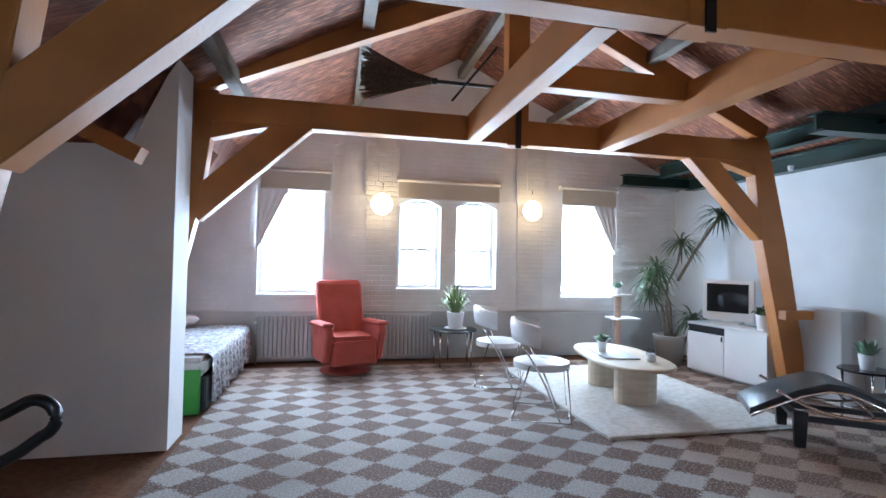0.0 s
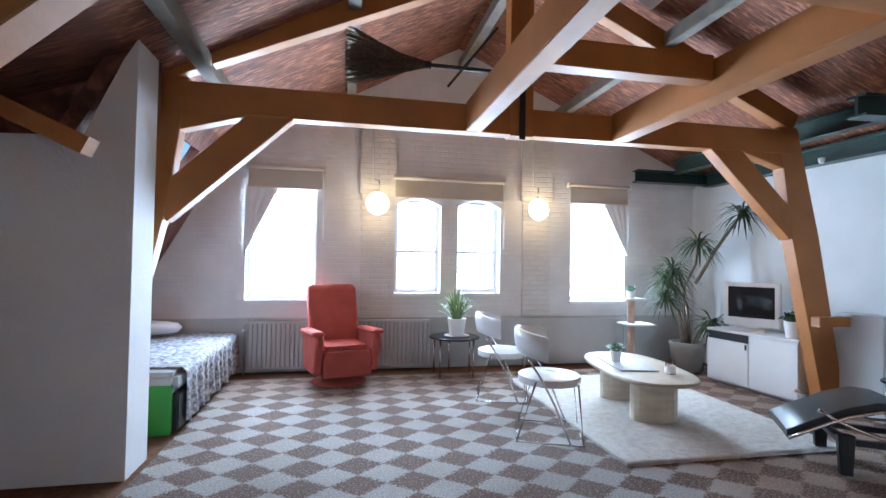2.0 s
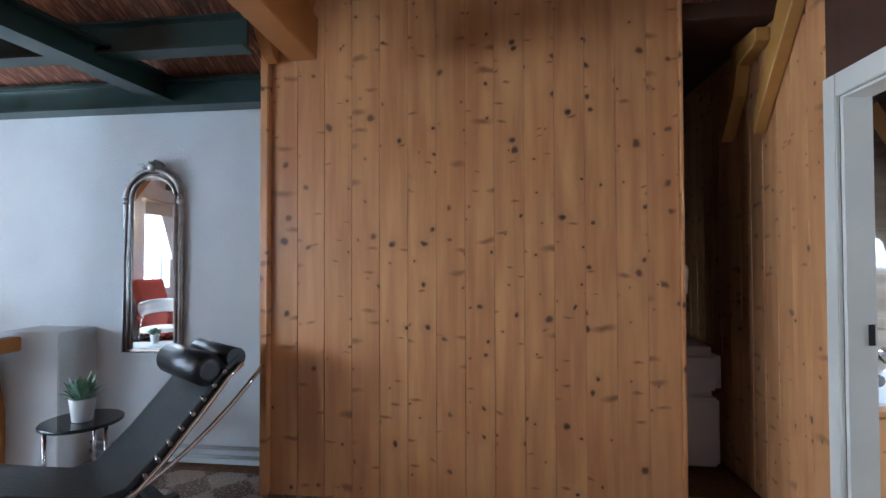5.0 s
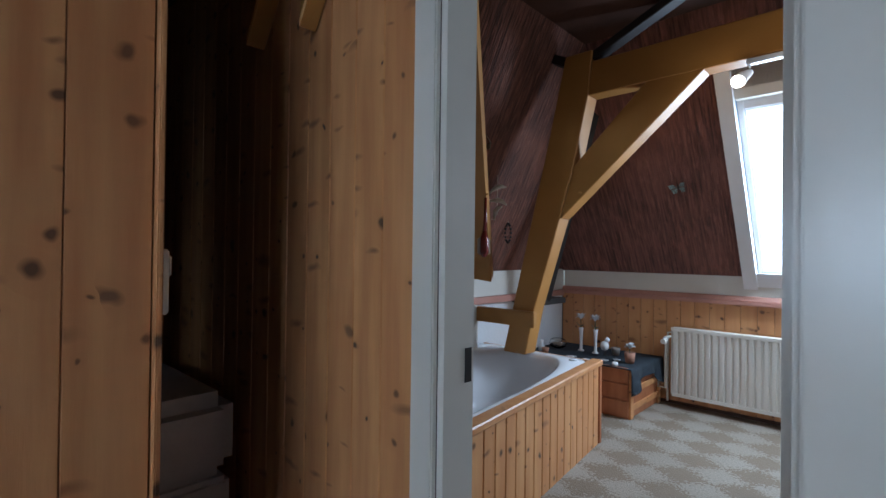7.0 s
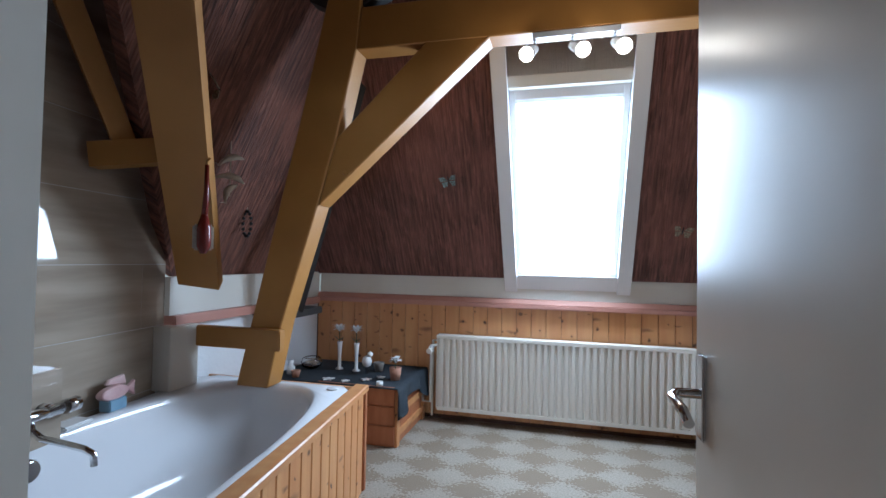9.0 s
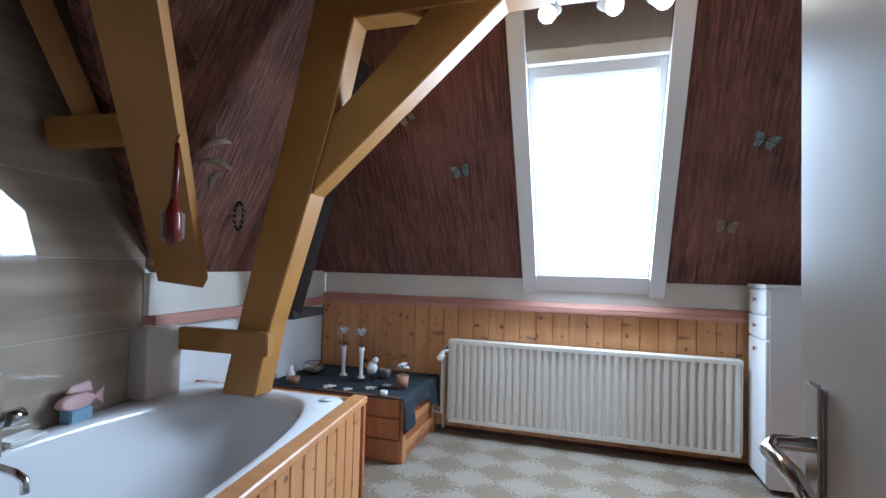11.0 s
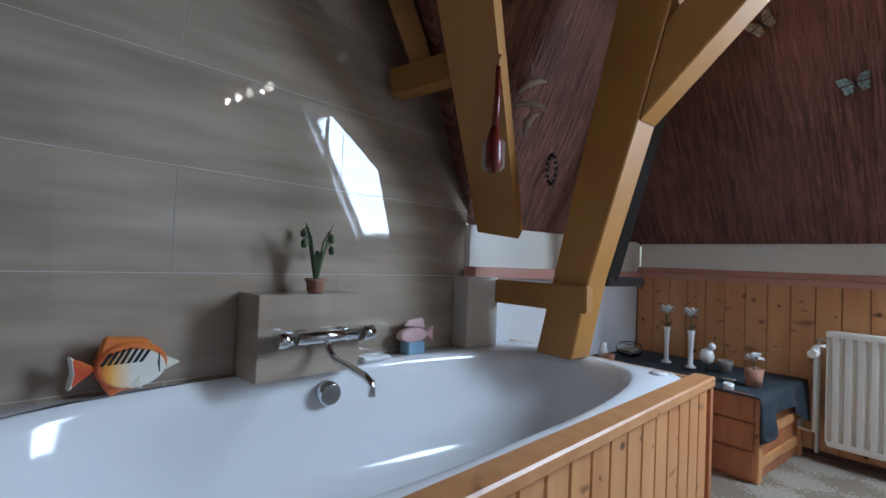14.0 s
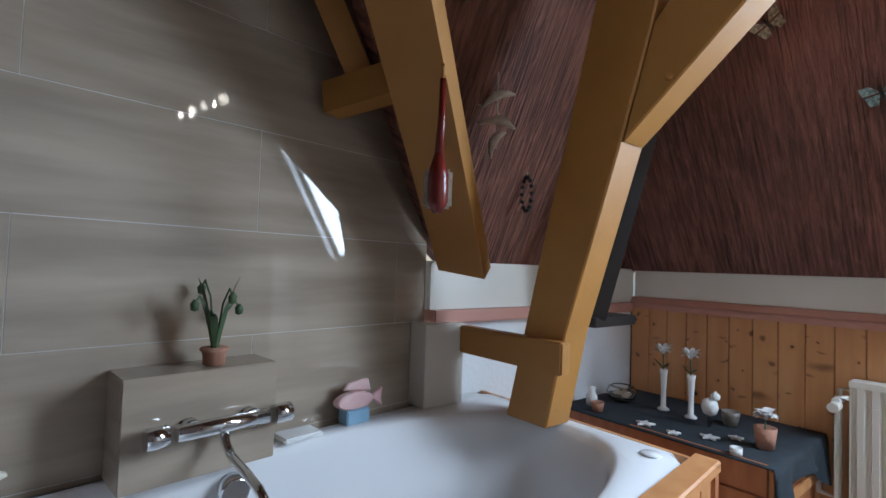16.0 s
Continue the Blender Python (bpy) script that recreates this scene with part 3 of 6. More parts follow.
def truss(name, cx, y, depth, half_post=True, east=True, king=True, rafters=True, foot=0.0):
    """A roof truss: tie beam, leaning posts, braces, king post and rafters, drawn in its own plane."""
    t = thing(name, (cx, y, 0), "ochre-painted timber roof truss with leaning posts and curved braces", "roof truss")
    d = depth / 2
    def piece(nm, poly, dd=d, sign=1, off=0.0):
        return part(nm, prism(B(), [(sign * a, b) for a, b in poly], 1, -dd + off, dd + off, 0.006), OCHRE_LIV, t)
    piece("tie_beam", [(-2.70, 2.37), (2.70, 2.37), (2.72, 2.59), (-2.72, 2.59)])
    for s in ((-1, 1) if east else (-1,)):
        piece("post", [(2.99, foot), (3.24, foot), (2.94, 1.6), (2.70, 2.62), (2.50, 2.62), (2.62, 1.70)], d * 0.98, s)
        piece("brace", [(2.62, 1.58), (2.70, 1.80), (2.10, 2.38), (1.77, 2.38)], d * 0.96, s)
        piece("upper_corner", [(2.62, 2.22), (2.56, 2.40), (2.05, 2.40), (2.05, 2.385)], d * 0.9, s)
    if rafters:
        for s in (-1, 1):
            piece("rafter", [(2.66, 2.59), (0.10, 3.72), (0.10, 3.94), (2.72, 2.75)], d * 0.9, s)
    if king:
        piece("king_post", [(-0.10, 2.36), (0.10, 2.36), (0.10, 3.9), (-0.10, 3.9)], d * 1.05)
        part("iron_strap", box(B(), -0.025, -d * 1.1 - 0.012, 2.33, 0.025, -d * 1.1, 2.75), BLACKSTEEL, t)
    return t


truss("roof_truss", 0.10, 5.16, 0.13)
truss("roof_truss", 0.10, 2.90, 0.14, east=False)


def beam(name, x0, y0, z0, x1, y1, z1, material, label, category="beam"):
    return tagged(made(name, box(B(), x0, y0, z0, x1, y1, z1, 0.006), material), label, category)


beam("floor_beam", -0.37, 2.97, 2.37, -0.24, 5.09, 2.60, OCHRE_LIV, "ochre-painted lengthwise ceiling beam between trusses")
beam("floor_beam", 0.90, 2.97, 2.37, 1.05, 5.09, 2.60, OCHRE_LIV, "ochre-painted lengthwise ceiling beam between trusses")
beam("trimmer_beam", -0.235, 3.93, 2.46, 0.895, 4.05, 2.62, OCHRE_LIV, "ochre-painted cross beam between lengthwise beams")
for s, x, z in ((-1, -1.25, 3.30), (-1, -2.3, 2.73), (1, 1.45, 3.30), (1, 0.14, 3.86)):
    tagged(made("purlin", box(B(), x - 0.05, -2.6, z - 0.06, x + 0.05, GY - 0.01, z + 0.06, 0.005), GREYWOOD), "grey weathered purlin under the thatch", "purlin")


def steel_beam(a, b, h, w):
    """A rolled I-section between two points of equal height."""
    t, f = 0.012, 0.016
    prof = [(-w / 2, 0), (w / 2, 0), (w / 2, f), (t, f), (t, h - f), (w / 2, h - f), (w / 2, h), (-w / 2, h), (-w / 2, h - f), (-t, h - f), (-t, f), (-w / 2, f)]
    a, b = Vector(a), Vector(b)
    ob = made("steel_beam", prism(B(), prof, 1, 0, (b - a).length), GREEN)
    ob.matrix_world = Matrix.Translation(a) @ Matrix.Rotation(math.atan2(-(b - a).x, (b - a).y), 4, "Z")
    return tagged(ob, "dark green painted steel I-beam under the roof", "steel beam")


steel_beam((2.45, 7.1, 2.42), (3.54, 7.1, 2.42), 0.16, 0.14)
steel_beam((2.34, 4.22, 2.43), (3.54, 4.15, 2.43), 0.16, 0.14)
steel_beam((3.46, 3.3, 2.38), (3.46, 7.0, 2.38), 0.18, 0.14)
steel_beam((2.98, 3.3, 2.53), (2.98, 7.0, 2.53), 0.18, 0.12)
tagged(made("security_sensor", lathe(B(), [(0.0, -0.03), (0.02, -0.025), (0.03, 0.0), (0.03, 0.03)], 12, (3.37, 5.35, 2.40)), WHITE), "small white sensor on the steel beam", "sensor")


# ---- setting: plank walls and bathroom ----
def planks(owner, axis, at, lo, hi, z0, z1, width, material, face, name="plank", tops=None):
    """Tongued boards with open joints, each a piece of its own, sharing one mesh."""
    n = max(1, round((hi - lo) / width))
    w = (hi - lo) / n
    bm = B()
    h = z1 - z0
    if axis == 1:
        prism(bm, [(0, -w / 2 + 0.0004), (face * 0.004, -w / 2 + 0.003), (face * 0.004, w / 2 - 0.003), (0, w / 2 - 0.0004)], 2, 0, h)
    else:
        prism(bm, [(-w / 2 + 0.0006, 0), (-w / 2 + 0.004, face * 0.006), (w / 2 - 0.004, face * 0.006), (w / 2 - 0.0006, 0)], 2, 0, h)
    first = made(name, bm, material)
    for i in range(n):
        c = lo + (i + 0.5) * w
        ob = first if i == 0 else first.copy()
        if i:
            scene.collection.objects.link(ob)
        ob.location = (at, c, z0) if axis == 1 else (c, at, z0)
        ob.parent = owner


wall1 = structure("wall_planked", box(B(), 3.205, 0.97, 0, 3.30, 3.30, 3.15), DARKVOID, "knotty varnished pine plank partition", "wall")
tagged(made("trim_plank_edge", box(B(), 3.16, 3.27, 0, 3.31, 3.32, 2.62, 0.006), PINE_RED), "varnished pine corner strip", "trim", kind="structure")
tagged(made("trim_plank_end", box(B(), 3.17, 0.955, 0, 3.31, 0.968, 3.15, 0.003), PINE_RED), "varnished pine corner strip", "trim", kind="structure")

D0, D1, DH = 2.05, 2.79, 2.08                # bathroom doorway
WY = 0.44
bm = B()
box(bm, 0.2, 0.33, 0, D0 - 0.002, WY, 3.9), box(bm, D1 + 0.002, 0.33, 0, 5.2, WY, 3.9), box(bm, D0, 0.33, DH, D1, WY, 3.9)
wall2 = structure("wall_bathroom_front", bm, DARKVOID, "pine plank wall with the bathroom doorway", "wall")
door = thing("door_1", (D0 + 0.02, 0.335, 0), "open cream-painted bathroom door, glossy and scuffed", "door", 271.5, kind="structure")
part("leaf", box(B(), 0.0, -0.02, 0.01, 0.84, 0.02, DH - 0.02, 0.003), CREAM, door)
for s in (-1, 1):
    hdl = part("door_handle", box(B(), 0.765, s * 0.021, 0.955, 0.805, s * 0.029, 1.125, 0.004), CHROME, door, "chrome lever handle on a long plate")
    bm = B()
    tube(bm, [(0.785, s * 0.028, 1.045), (0.785, s * 0.07, 1.045), (0.76, s * 0.085, 1.042), (0.70, s * 0.08, 1.035), (0.665, s * 0.078, 1.02)], 0.010, 8)
    lever = part("lever", bm, CHROME, hdl)
bm = B()
for a, b in ((D0 - 0.10, D0 + 0.0), (D1 - 0.0, D1 + 0.08)):
    box(bm, a, WY + 0.001, 0, b, WY + 0.022, DH + 0.10, 0.004)
box(bm, D0, WY + 0.001, DH, D1, WY + 0.022, DH + 0.10, 0.004)
structure("trim_door_casing", bm, CREAM, "cream gloss door casing", "trim")
bm = B()
box(bm, D0 - 0.001, 0.325, 0, D0 + 0.012, WY, DH), box(bm, D1 - 0.02, 0.325, 0, D1 + 0.001, WY, DH), box(bm, D0 + 0.012, 0.325, DH - 0.012, D1 - 0.02, WY, DH + 0.001)
structure("trim_door_jamb", bm, CREAM, "cream gloss door jamb", "trim")
tagged(made("strike_plate", box(B(), D1 - 0.023, 0.335, 0.995, D1 - 0.0205, 0.360, 1.085), BLACKSTEEL), "dark steel strike plate in the jamb", "strike plate")
bm = B()
box(bm, D0 + 0.0125, 0.35, 0.72, D0 + 0.016, 0.42, 0.86), tube(bm, [(D0 + 0.018, 0.345, 0.72), (D0 + 0.018, 0.345, 0.86)], 0.008)
tagged(made("hinge", bm, BLACKSTEEL), "steel butt hinge on the door jamb", "hinge")
sw = thing("light_switch", (3.235, 0.954, 1.18), "white two-gang light switch on the plank end", "switch")
part("plate", box(B(), -0.03, -0.022, 0, 0.03, -0.001, 0.155, 0.004), WHITE, sw)
part("rocker", box(B(), -0.02, -0.03, 0.09, 0.02, -0.022, 0.14, 0.003), WHITE, sw)
# unlit passage: its gloom is put into the colour of walls and ceiling
structure("wall_passage", box(B(), 5.0, 0.445, 0, 5.15, 3.3, 3.0), DARKVOID, "passage end wall, coloured dark for the missing light", "wall")
structure("wall_passage_side", box(B(), 3.6, 3.0, 0, 5.0, 3.2, 3.0), DARKVOID, "passage side wall, coloured dark for the missing light", "wall")
structure("ceiling_passage", box(B(), 3.21, 0.445, 2.66, 5.0, 3.0, 2.75), DARKVOID, "passage ceiling, coloured dark for the missing light", "ceiling")
bed2 = thing("passage_bed", (0, 0, 0), "white-covered bed in the dark passage", "bed")
part("base", box(B(), 3.85, 0.5, 0.0, 4.9, 2.6, 0.45, 0.02), WHITE, bed2)
part("mattress", box(B(), 3.83, 0.48, 0.45, 4.9, 2.6, 0.78, 0.06), LINEN, bed2)

# bathroom shell
BT = Matrix.Translation((4.42, -0.75, 0)) @ Matrix.Rotation(radians(7.2), 4, "Z") @ Matrix.Translation((0, 0.75, 0))   # foot of the tiled wall, slightly askew
tilewall = structure("wall_tiled", box(B(), 0.0012, -1.60, 0, 0.16, 0.325, 2.9), GROUT, "grey-beige stone-tiled bathroom wall", "wall")
tilewall.matrix_world = BT
BY = -3.27                                   # back wall
back = structure("wall_bath_back", box(B(), 0.6, BY - 0.15, 0, 5.4, BY - 0.013, 0.97), DARKVOID, "pine wainscot under the bathroom roof slope", "wall")
structure("wall_bath_west", box(B(), 0.5, BY - 0.1, 0, 0.6, 0.22, 3.0), PLASTER, "white plastered bathroom wall", "wall")
structure("wall_bath_east", box(B(), 4.52, BY - 0.012, 0, 4.64, -1.515, 0.905), PLASTER, "low white plastered wall under the eaves", "wall")
structure("trim_pink_ledge", box(B(), 0.6, BY - 0.12, 0.93, 4.51, BY + 0.045, 0.965, 0.008), PINK, "dusty pink painted moulding on the wainscot", "trim")
structure("trim_pink_cove", prism(B(), [(BY - 0.05, 0.966), (BY + 0.032, 0.966), (BY + 0.012, 1.005), (BY - 0.05, 1.005)], 0, 0.6, 4.505, 0.004), PINK, "dusty pink painted upper moulding", "trim")
structure("trim_white_board", box(B(), 0.6, BY - 0.06, 1.006, 4.49, BY - 0.005, 1.18), BOARD, "off-white board above the pink moulding", "trim")
structure("trim_east_board", box(B(), 4.50, BY, 0.966, 4.55, -1.60, 1.18), BOARD, "off-white board along the eaves", "trim")
structure("trim_east_pink", box(B(), 4.46, BY + 0.05, 0.907, 4.56, -1.60, 0.965, 0.006), PINK, "dusty pink painted moulding along the eaves", "trim")
# back roof slope with the roof-window opening
SK = lambda z: BY + 0.02 + (z - 1.17) * 0.65
SX0, SX1, SZ0, SZ1 = 1.90, 2.85, 1.20, 2.47
for i, (a, b, lo, hi) in enumerate(((0.6, SX0, 1.17, 3.4), (SX1, 5.0, 1.17, 3.4), (SX0, SX1, SZ1, 3.4))):
    structure("ceiling_bath_back_%d" % (i + 1), slab([(a, SK(lo), lo), (b, SK(lo), lo), (b, SK(hi), hi), (a, SK(hi), hi)], 0.1, (0, -0.84, 0.54)), REED_B, "dark reed-lined bathroom roof slope", "ceiling")
structure("ceiling_bath_east", slab([(4.56, -3.4, 1.16), (4.56, -1.68, 1.16), (3.61, -0.14, 3.1), (3.61, -3.4, 3.1)], 0.1, (0.8, 0, 0.5)), REED_X, "dark reed-lined bathroom roof slope", "ceiling")
# added dark lid; the reed roof really goes on above the tie beam
structure("ceiling_bath", box(B(), 0.6, -2.1, 2.95, 5.2, 0.325, 3.05), DARKVOID, "added dark lid closing the bathroom under the reed roof", "ceiling")

rw = thing("window_5", (0, 0, 0), "white-framed roof window in the reed slope", "window", kind="structure")


def sloped_bar(x0, x1, z0, z1, d0, d1):
    """A bar lying on the back slope, from x0 to x1 and z0 to z1, d0 to d1 off its surface."""
    poly = [(SK(z0) + d0, z0), (SK(z1) + d0, z1), (SK(z1) + d1, z1), (SK(z0) + d1, z0)]
    return prism(B(), poly, 0, x0, x1, 0.003)


part("window_frame", sloped_bar(SX0, SX0 + 0.10, SZ0 - 0.24, SZ1 + 0.25, -0.02, 0.045), WHITE, rw)
part("window_frame", sloped_bar(SX1 - 0.10, SX1, SZ0 - 0.24, SZ1 + 0.25, -0.02, 0.045), WHITE, rw)
part("head_board", sloped_bar(SX0 + 0.1, SX1 - 0.1, SZ1 - 0.06, SZ1 + 0.3, -0.06, 0.0), BOARD, rw)
part("window_sill", sloped_bar(SX0 + 0.1, SX1 - 0.1, SZ0 - 0.23, SZ0, -0.03, 0.03), WHITE, rw)
for a, b, c, d in ((SX0 + 0.1, SX0 + 0.14, SZ0, SZ1 - 0.06), (SX1 - 0.14, SX1 - 0.1, SZ0, SZ1 - 0.06), (SX0 + 0.14, SX1 - 0.14, SZ0, SZ0 + 0.05), (SX0 + 0.14, SX1 - 0.14, SZ1 - 0.11, SZ1 - 0.06)):
    part("sash", sloped_bar(a, b, c, d, -0.12, -0.05), WHITE, rw)
p = part("pane", sloped_bar(SX0 + 0.14, SX1 - 0.14, SZ0 + 0.05, SZ1 - 0.11, -0.09, -0.085), GLASS, rw)
p.visible_shadow = False

# bathroom truss
bt = thing("roof_truss", (0, -1.823, 0), "ochre-painted timber truss standing at the foot of the bath", "roof truss")
for nm, poly in (("post", [(4.175, 0.572), (3.975, 0.572), (3.898, 0.93), (3.695, 1.59), (3.594, 1.952), (3.485, 2.44), (3.46, 2.74), (3.66, 2.74), (3.80, 2.12), (4.031, 1.171)]),
                 ("brace", [(3.693, 1.585), (3.592, 1.955), (3.095, 2.44), (2.76, 2.431)]),
                 ("tie_beam", [(0.62, 2.43), (3.49, 2.43), (3.46, 2.66), (0.62, 2.66)])):
    d = {"post": 0.07, "brace": 0.064, "tie_beam": 0.068}[nm]
    part(nm, prism(B(), poly, 1, -d, d, 0.006), OCHRE, bt)
part("stub_beam", box(B(), 3.87, 0.071, 0.79, 4.415, 0.125, 0.905, 0.006), OCHRE, bt)
part("peg", tube(B(), [(3.54, 0.062, 1.76), (3.535, 0.075, 1.765)], 0.012, 8), OCHRE, bt)
for x, z in ((4.10, 2.93), (2.95, 2.93)):
    part("black_strut", prism(B(), [(3.50, 2.665), (3.64, 2.665), (x + 0.07, z), (x - 0.07, z)], 1, -0.05, 0.05, 0.005), BLACKWALL, bt, "black-painted timber strut")


# ---- living room things ----
def armchair():
    t = thing("recliner_armchair", (-1.33, 6.84, 0), "coral red felt recliner armchair on a round swivel base", "armchair", 16)
    t.scale = (0.96, 0.96, 0.93)
    part("base_disc", lathe(B(), [(0.30, 0), (0.31, 0.015), (0.29, 0.03), (0.06, 0.045), (0.05, 0.16)], 32), RED, t)
    part("seat", box(B(), -0.27, -0.36, 0.30, 0.27, 0.25, 0.47, 0.05), RED, t)
    part("footrest", prism(B(), [(-0.40, 0.14), (-0.22, 0.10), (-0.22, 0.38), (-0.36, 0.42)], 0, -0.26, 0.26, 0.02), RED, t)
    part("backrest", prism(B(), [(0.12, 0.40), (0.28, 0.38), (0.50, 1.06), (0.44, 1.13), (0.34, 1.10)], 0, -0.29, 0.29, 0.03), RED, t)
    part("head_cushion", prism(B(), [(0.27, 0.88), (0.32, 0.86), (0.40, 1.07), (0.33, 1.08)], 0, -0.22, 0.22, 0.02), RED, t)
    for s in (-1, 1):
        bm = prism(B(), [(-0.30, 0.16), (0.22, 0.14), (0.30, 0.55), (-0.38, 0.62), (-0.42, 0.52)], 0, s * 0.27, s * 0.36, 0.02)
        part("side_panel", bm, RED, t)
        part("armrest", prism(B(), [(-0.40, 0.60), (-0.42, 0.65), (0.22, 0.62), (0.26, 0.55)], 0, s * 0.26, s * 0.40, 0.02), RED, t)
    part("footrest_hinge", box(B(), -0.24, -0.25, 0.14, 0.24, -0.1, 0.30, 0.02), BLACKSTEEL, t, "dark recliner mechanism")


armchair()


def side_chair(m):
    t = thing("chair", (0, 0, 0), "white leather low-back chair on a thin chrome sled frame", "chair", group="white chairs by the coffee table")
    bm = B()
    rows = [[(r * 0.24 * math.cos(a), r * 0.25 * math.sin(a), 0.475 - 0.012 * r ** 6 + 0.012 * (1 - r)) for a in [6.2832 * k / 28 for k in range(29)]] for r in (0.02, 0.4, 0.8, 0.95, 1.0)]
    sheet(bm, rows, 0.05)
    part("seat", bm, WHITE, t)
    bm = B()
    rows = []
    for z, o in ((0.60, 0.0), (0.66, 0.012), (0.72, 0.02), (0.78, 0.012)):
        rows.append([((0.255 + o) * math.cos(a), (0.275 + o) * math.sin(a), z + 0.05 * math.cos(a - math.pi)) for a in [math.pi * 0.52 + math.pi * 0.96 * k / 20 for k in range(21)]])
    g = [[Vector(p) for p in r] for r in rows]
    for off, flip in ((1.0, 0), (0.9, 1)):
        v = [[bm.verts.new((p.x * off, p.y * off, p.z)) for p in r] for r in g]
        for i in range(3):
            for j in range(20):
                q = (v[i][j], v[i][j + 1], v[i + 1][j + 1], v[i + 1][j])
                f = bm.faces.new(q[::-1] if flip else q)
                f.smooth = True
        if flip:
            for i, row in ((0, 0), (3, 3)):
                for j in range(20):
                    bm.faces.new((w0[row][j], w0[row][j + 1], v[row][j + 1], v[row][j]))
        w0 = v
    part("backrest", bm, WHITE, t)
    for s in (-1, 1):
        bm = B()
        tube(bm, [(-0.16, s * 0.26, 0.62), (-0.06, s * 0.265, 0.47), (0.03, s * 0.265, 0.30), (-0.21 + 0.36, s * 0.255, 0.012)], 0.008)
        tube(bm, [(-0.10, s * 0.24, 0.46), (-0.24, s * 0.25, 0.012), (0.24, s * 0.25, 0.010), (0.20, s * 0.235, 0.455)], 0.008)
        part("leg_frame", bm, CHROME, t)
    part("cross_rail", tube(B(), [(0.24, -0.25, 0.010), (0.24, 0.25, 0.010)], 0.008), CHROME, t)
    part("cross_rail", tube(B(), [(-0.24, -0.25, 0.012), (-0.24, 0.25, 0.012)], 0.008), CHROME, t)
    t.matrix_world = m
    return t


chair = side_chair(pose(0.30, 4.96, 0.001, 0, 0, -22))
copy_thing(chair, pose(0.27, 6.02, 0.001, 0, 0, -18))

bm = B()
nx, ny = 40, 52
rows = [[(0.56 + 1.78 * i / nx + 0.010 * noise.noise((i, j * 0.4, 3)), 4.30 + 2.35 * j / ny, 0.020 + 0.006 * noise.noise((i * 0.7, j * 0.9, 1))) for i in range(nx + 1)] for j in range(ny + 1)]
sheet(bm, rows, 0.019)
tagged(made("rug", bm, RUGM), "cream ribbed wool rug on the patterned carpet", "rug")


def coffee_table():
    t = thing("coffee_table", (1.36, 5.42, 0.021), "oval travertine coffee table on two block legs", "coffee table", -8)
    bm = B()
    n = 48
    def ring(s, z):
        return [bm.verts.new((0.37 * s * abs(math.cos(a)) ** 0.75 * (1 if math.cos(a) > 0 else -1), 0.70 * s * abs(math.sin(a)) ** 0.75 * (1 if math.sin(a) > 0 else -1), z)) for a in [6.2832 * k / n for k in range(n)]]
    rs = [ring(0.93, 0.340), ring(0.99, 0.350), ring(1.0, 0.365), ring(0.985, 0.379), ring(0.96, 0.380)]
    for a, b in zip(rs, rs[1:]):
        for k in range(n):
            bm.faces.new((a[k], a[(k + 1) % n], b[(k + 1) % n], b[k])).smooth = True
    bm.faces.new(rs[0][::-1]), bm.faces.new(rs[-1])
    part("tabletop", bm, TRAVERTINE, t)
    for y in (-0.33, 0.33):
        bm = B()
        m = 20
        prism(bm, [(0.20 * math.cos(6.2832 * k / m), y + 0.13 * math.sin(6.2832 * k / m)) for k in range(m)], 2, 0, 0.34)
        part("leg", bm, TRAVERTINE, t)


coffee_table()
TT = 0.402
tray = thing("tray", (1.30, 5.50, TT), "flat grey-white serving board on the coffee table", "tray", -10)
part("board", box(B(), -0.17, -0.32, 0, 0.17, 0.30, 0.012, 0.004), GREYPAINT, tray)


def potted(name, place, r, h, label, pot_mat, leaf_mat, count, length, width, up=0.7, droop=0.05, bloom=None):
    t = thing(name, place, label, "plant")
    part("pot", lathe(B(), [(r * 0.72, 0), (r * 0.78, 0.004), (r, h * 0.96), (r, h), (r * 0.9, h), (r * 0.88, h * 0.85), (0.001, h * 0.84)], 24), pot_mat, t)
    bm = B()
    for i in range(count):
        a = random.uniform(0, 6.2832)
        u = random.uniform(0.1, 1.0)
        L = length * random.uniform(0.6, 1.1)
        b = (r * 0.4 * math.cos(a), r * 0.4 * math.sin(a), h * 0.85)
        leaf(bm, b, (b[0] + L * u * math.cos(a), b[1] + L * u * math.sin(a), h + L * up * (1.15 - u)), width * random.uniform(0.7, 1.2), droop * random.uniform(0.5, 1.6))
    part("leaves", bm, leaf_mat, t)
    if bloom:
        for i in range(9):
            bm = B()
            c = Vector((random.gauss(0, r * 0.6), random.gauss(0, r * 0.6), h + random.uniform(0.06, 0.12)))
            for k in range(6):
                leaf(bm, c, c + Vector((0.026 * math.cos(k * 1.047), 0.026 * math.sin(k * 1.047), 0.008)), 0.009, 0.004)
            part("flower", bm, bloom, t)
    return t


potted("succulent", (1.24, 5.56, TT + 0.013), 0.05, 0.10, "grey-green succulent in a white pot on the coffee table", WHITE, SUCC, 70, 0.11, 0.014, 0.9, 0.02)
cup = thing("tea_light_holder", (1.46, 5.08, TT), "small white ceramic tea-light holder", "candle holder")
part("bowl", lathe(B(), [(0.03, 0), (0.045, 0.01), (0.045, 0.07), (0.038, 0.075), (0.036, 0.03), (0.001, 0.028)], 20), CERAMIC, cup)
part("wire_handle", tube(B(), [(-0.045, 0, 0.06), (-0.04, 0, 0.10), (0, 0, 0.125), (0.04, 0, 0.10), (0.045, 0, 0.06)], 0.002, 6), BLACKSTEEL, cup)


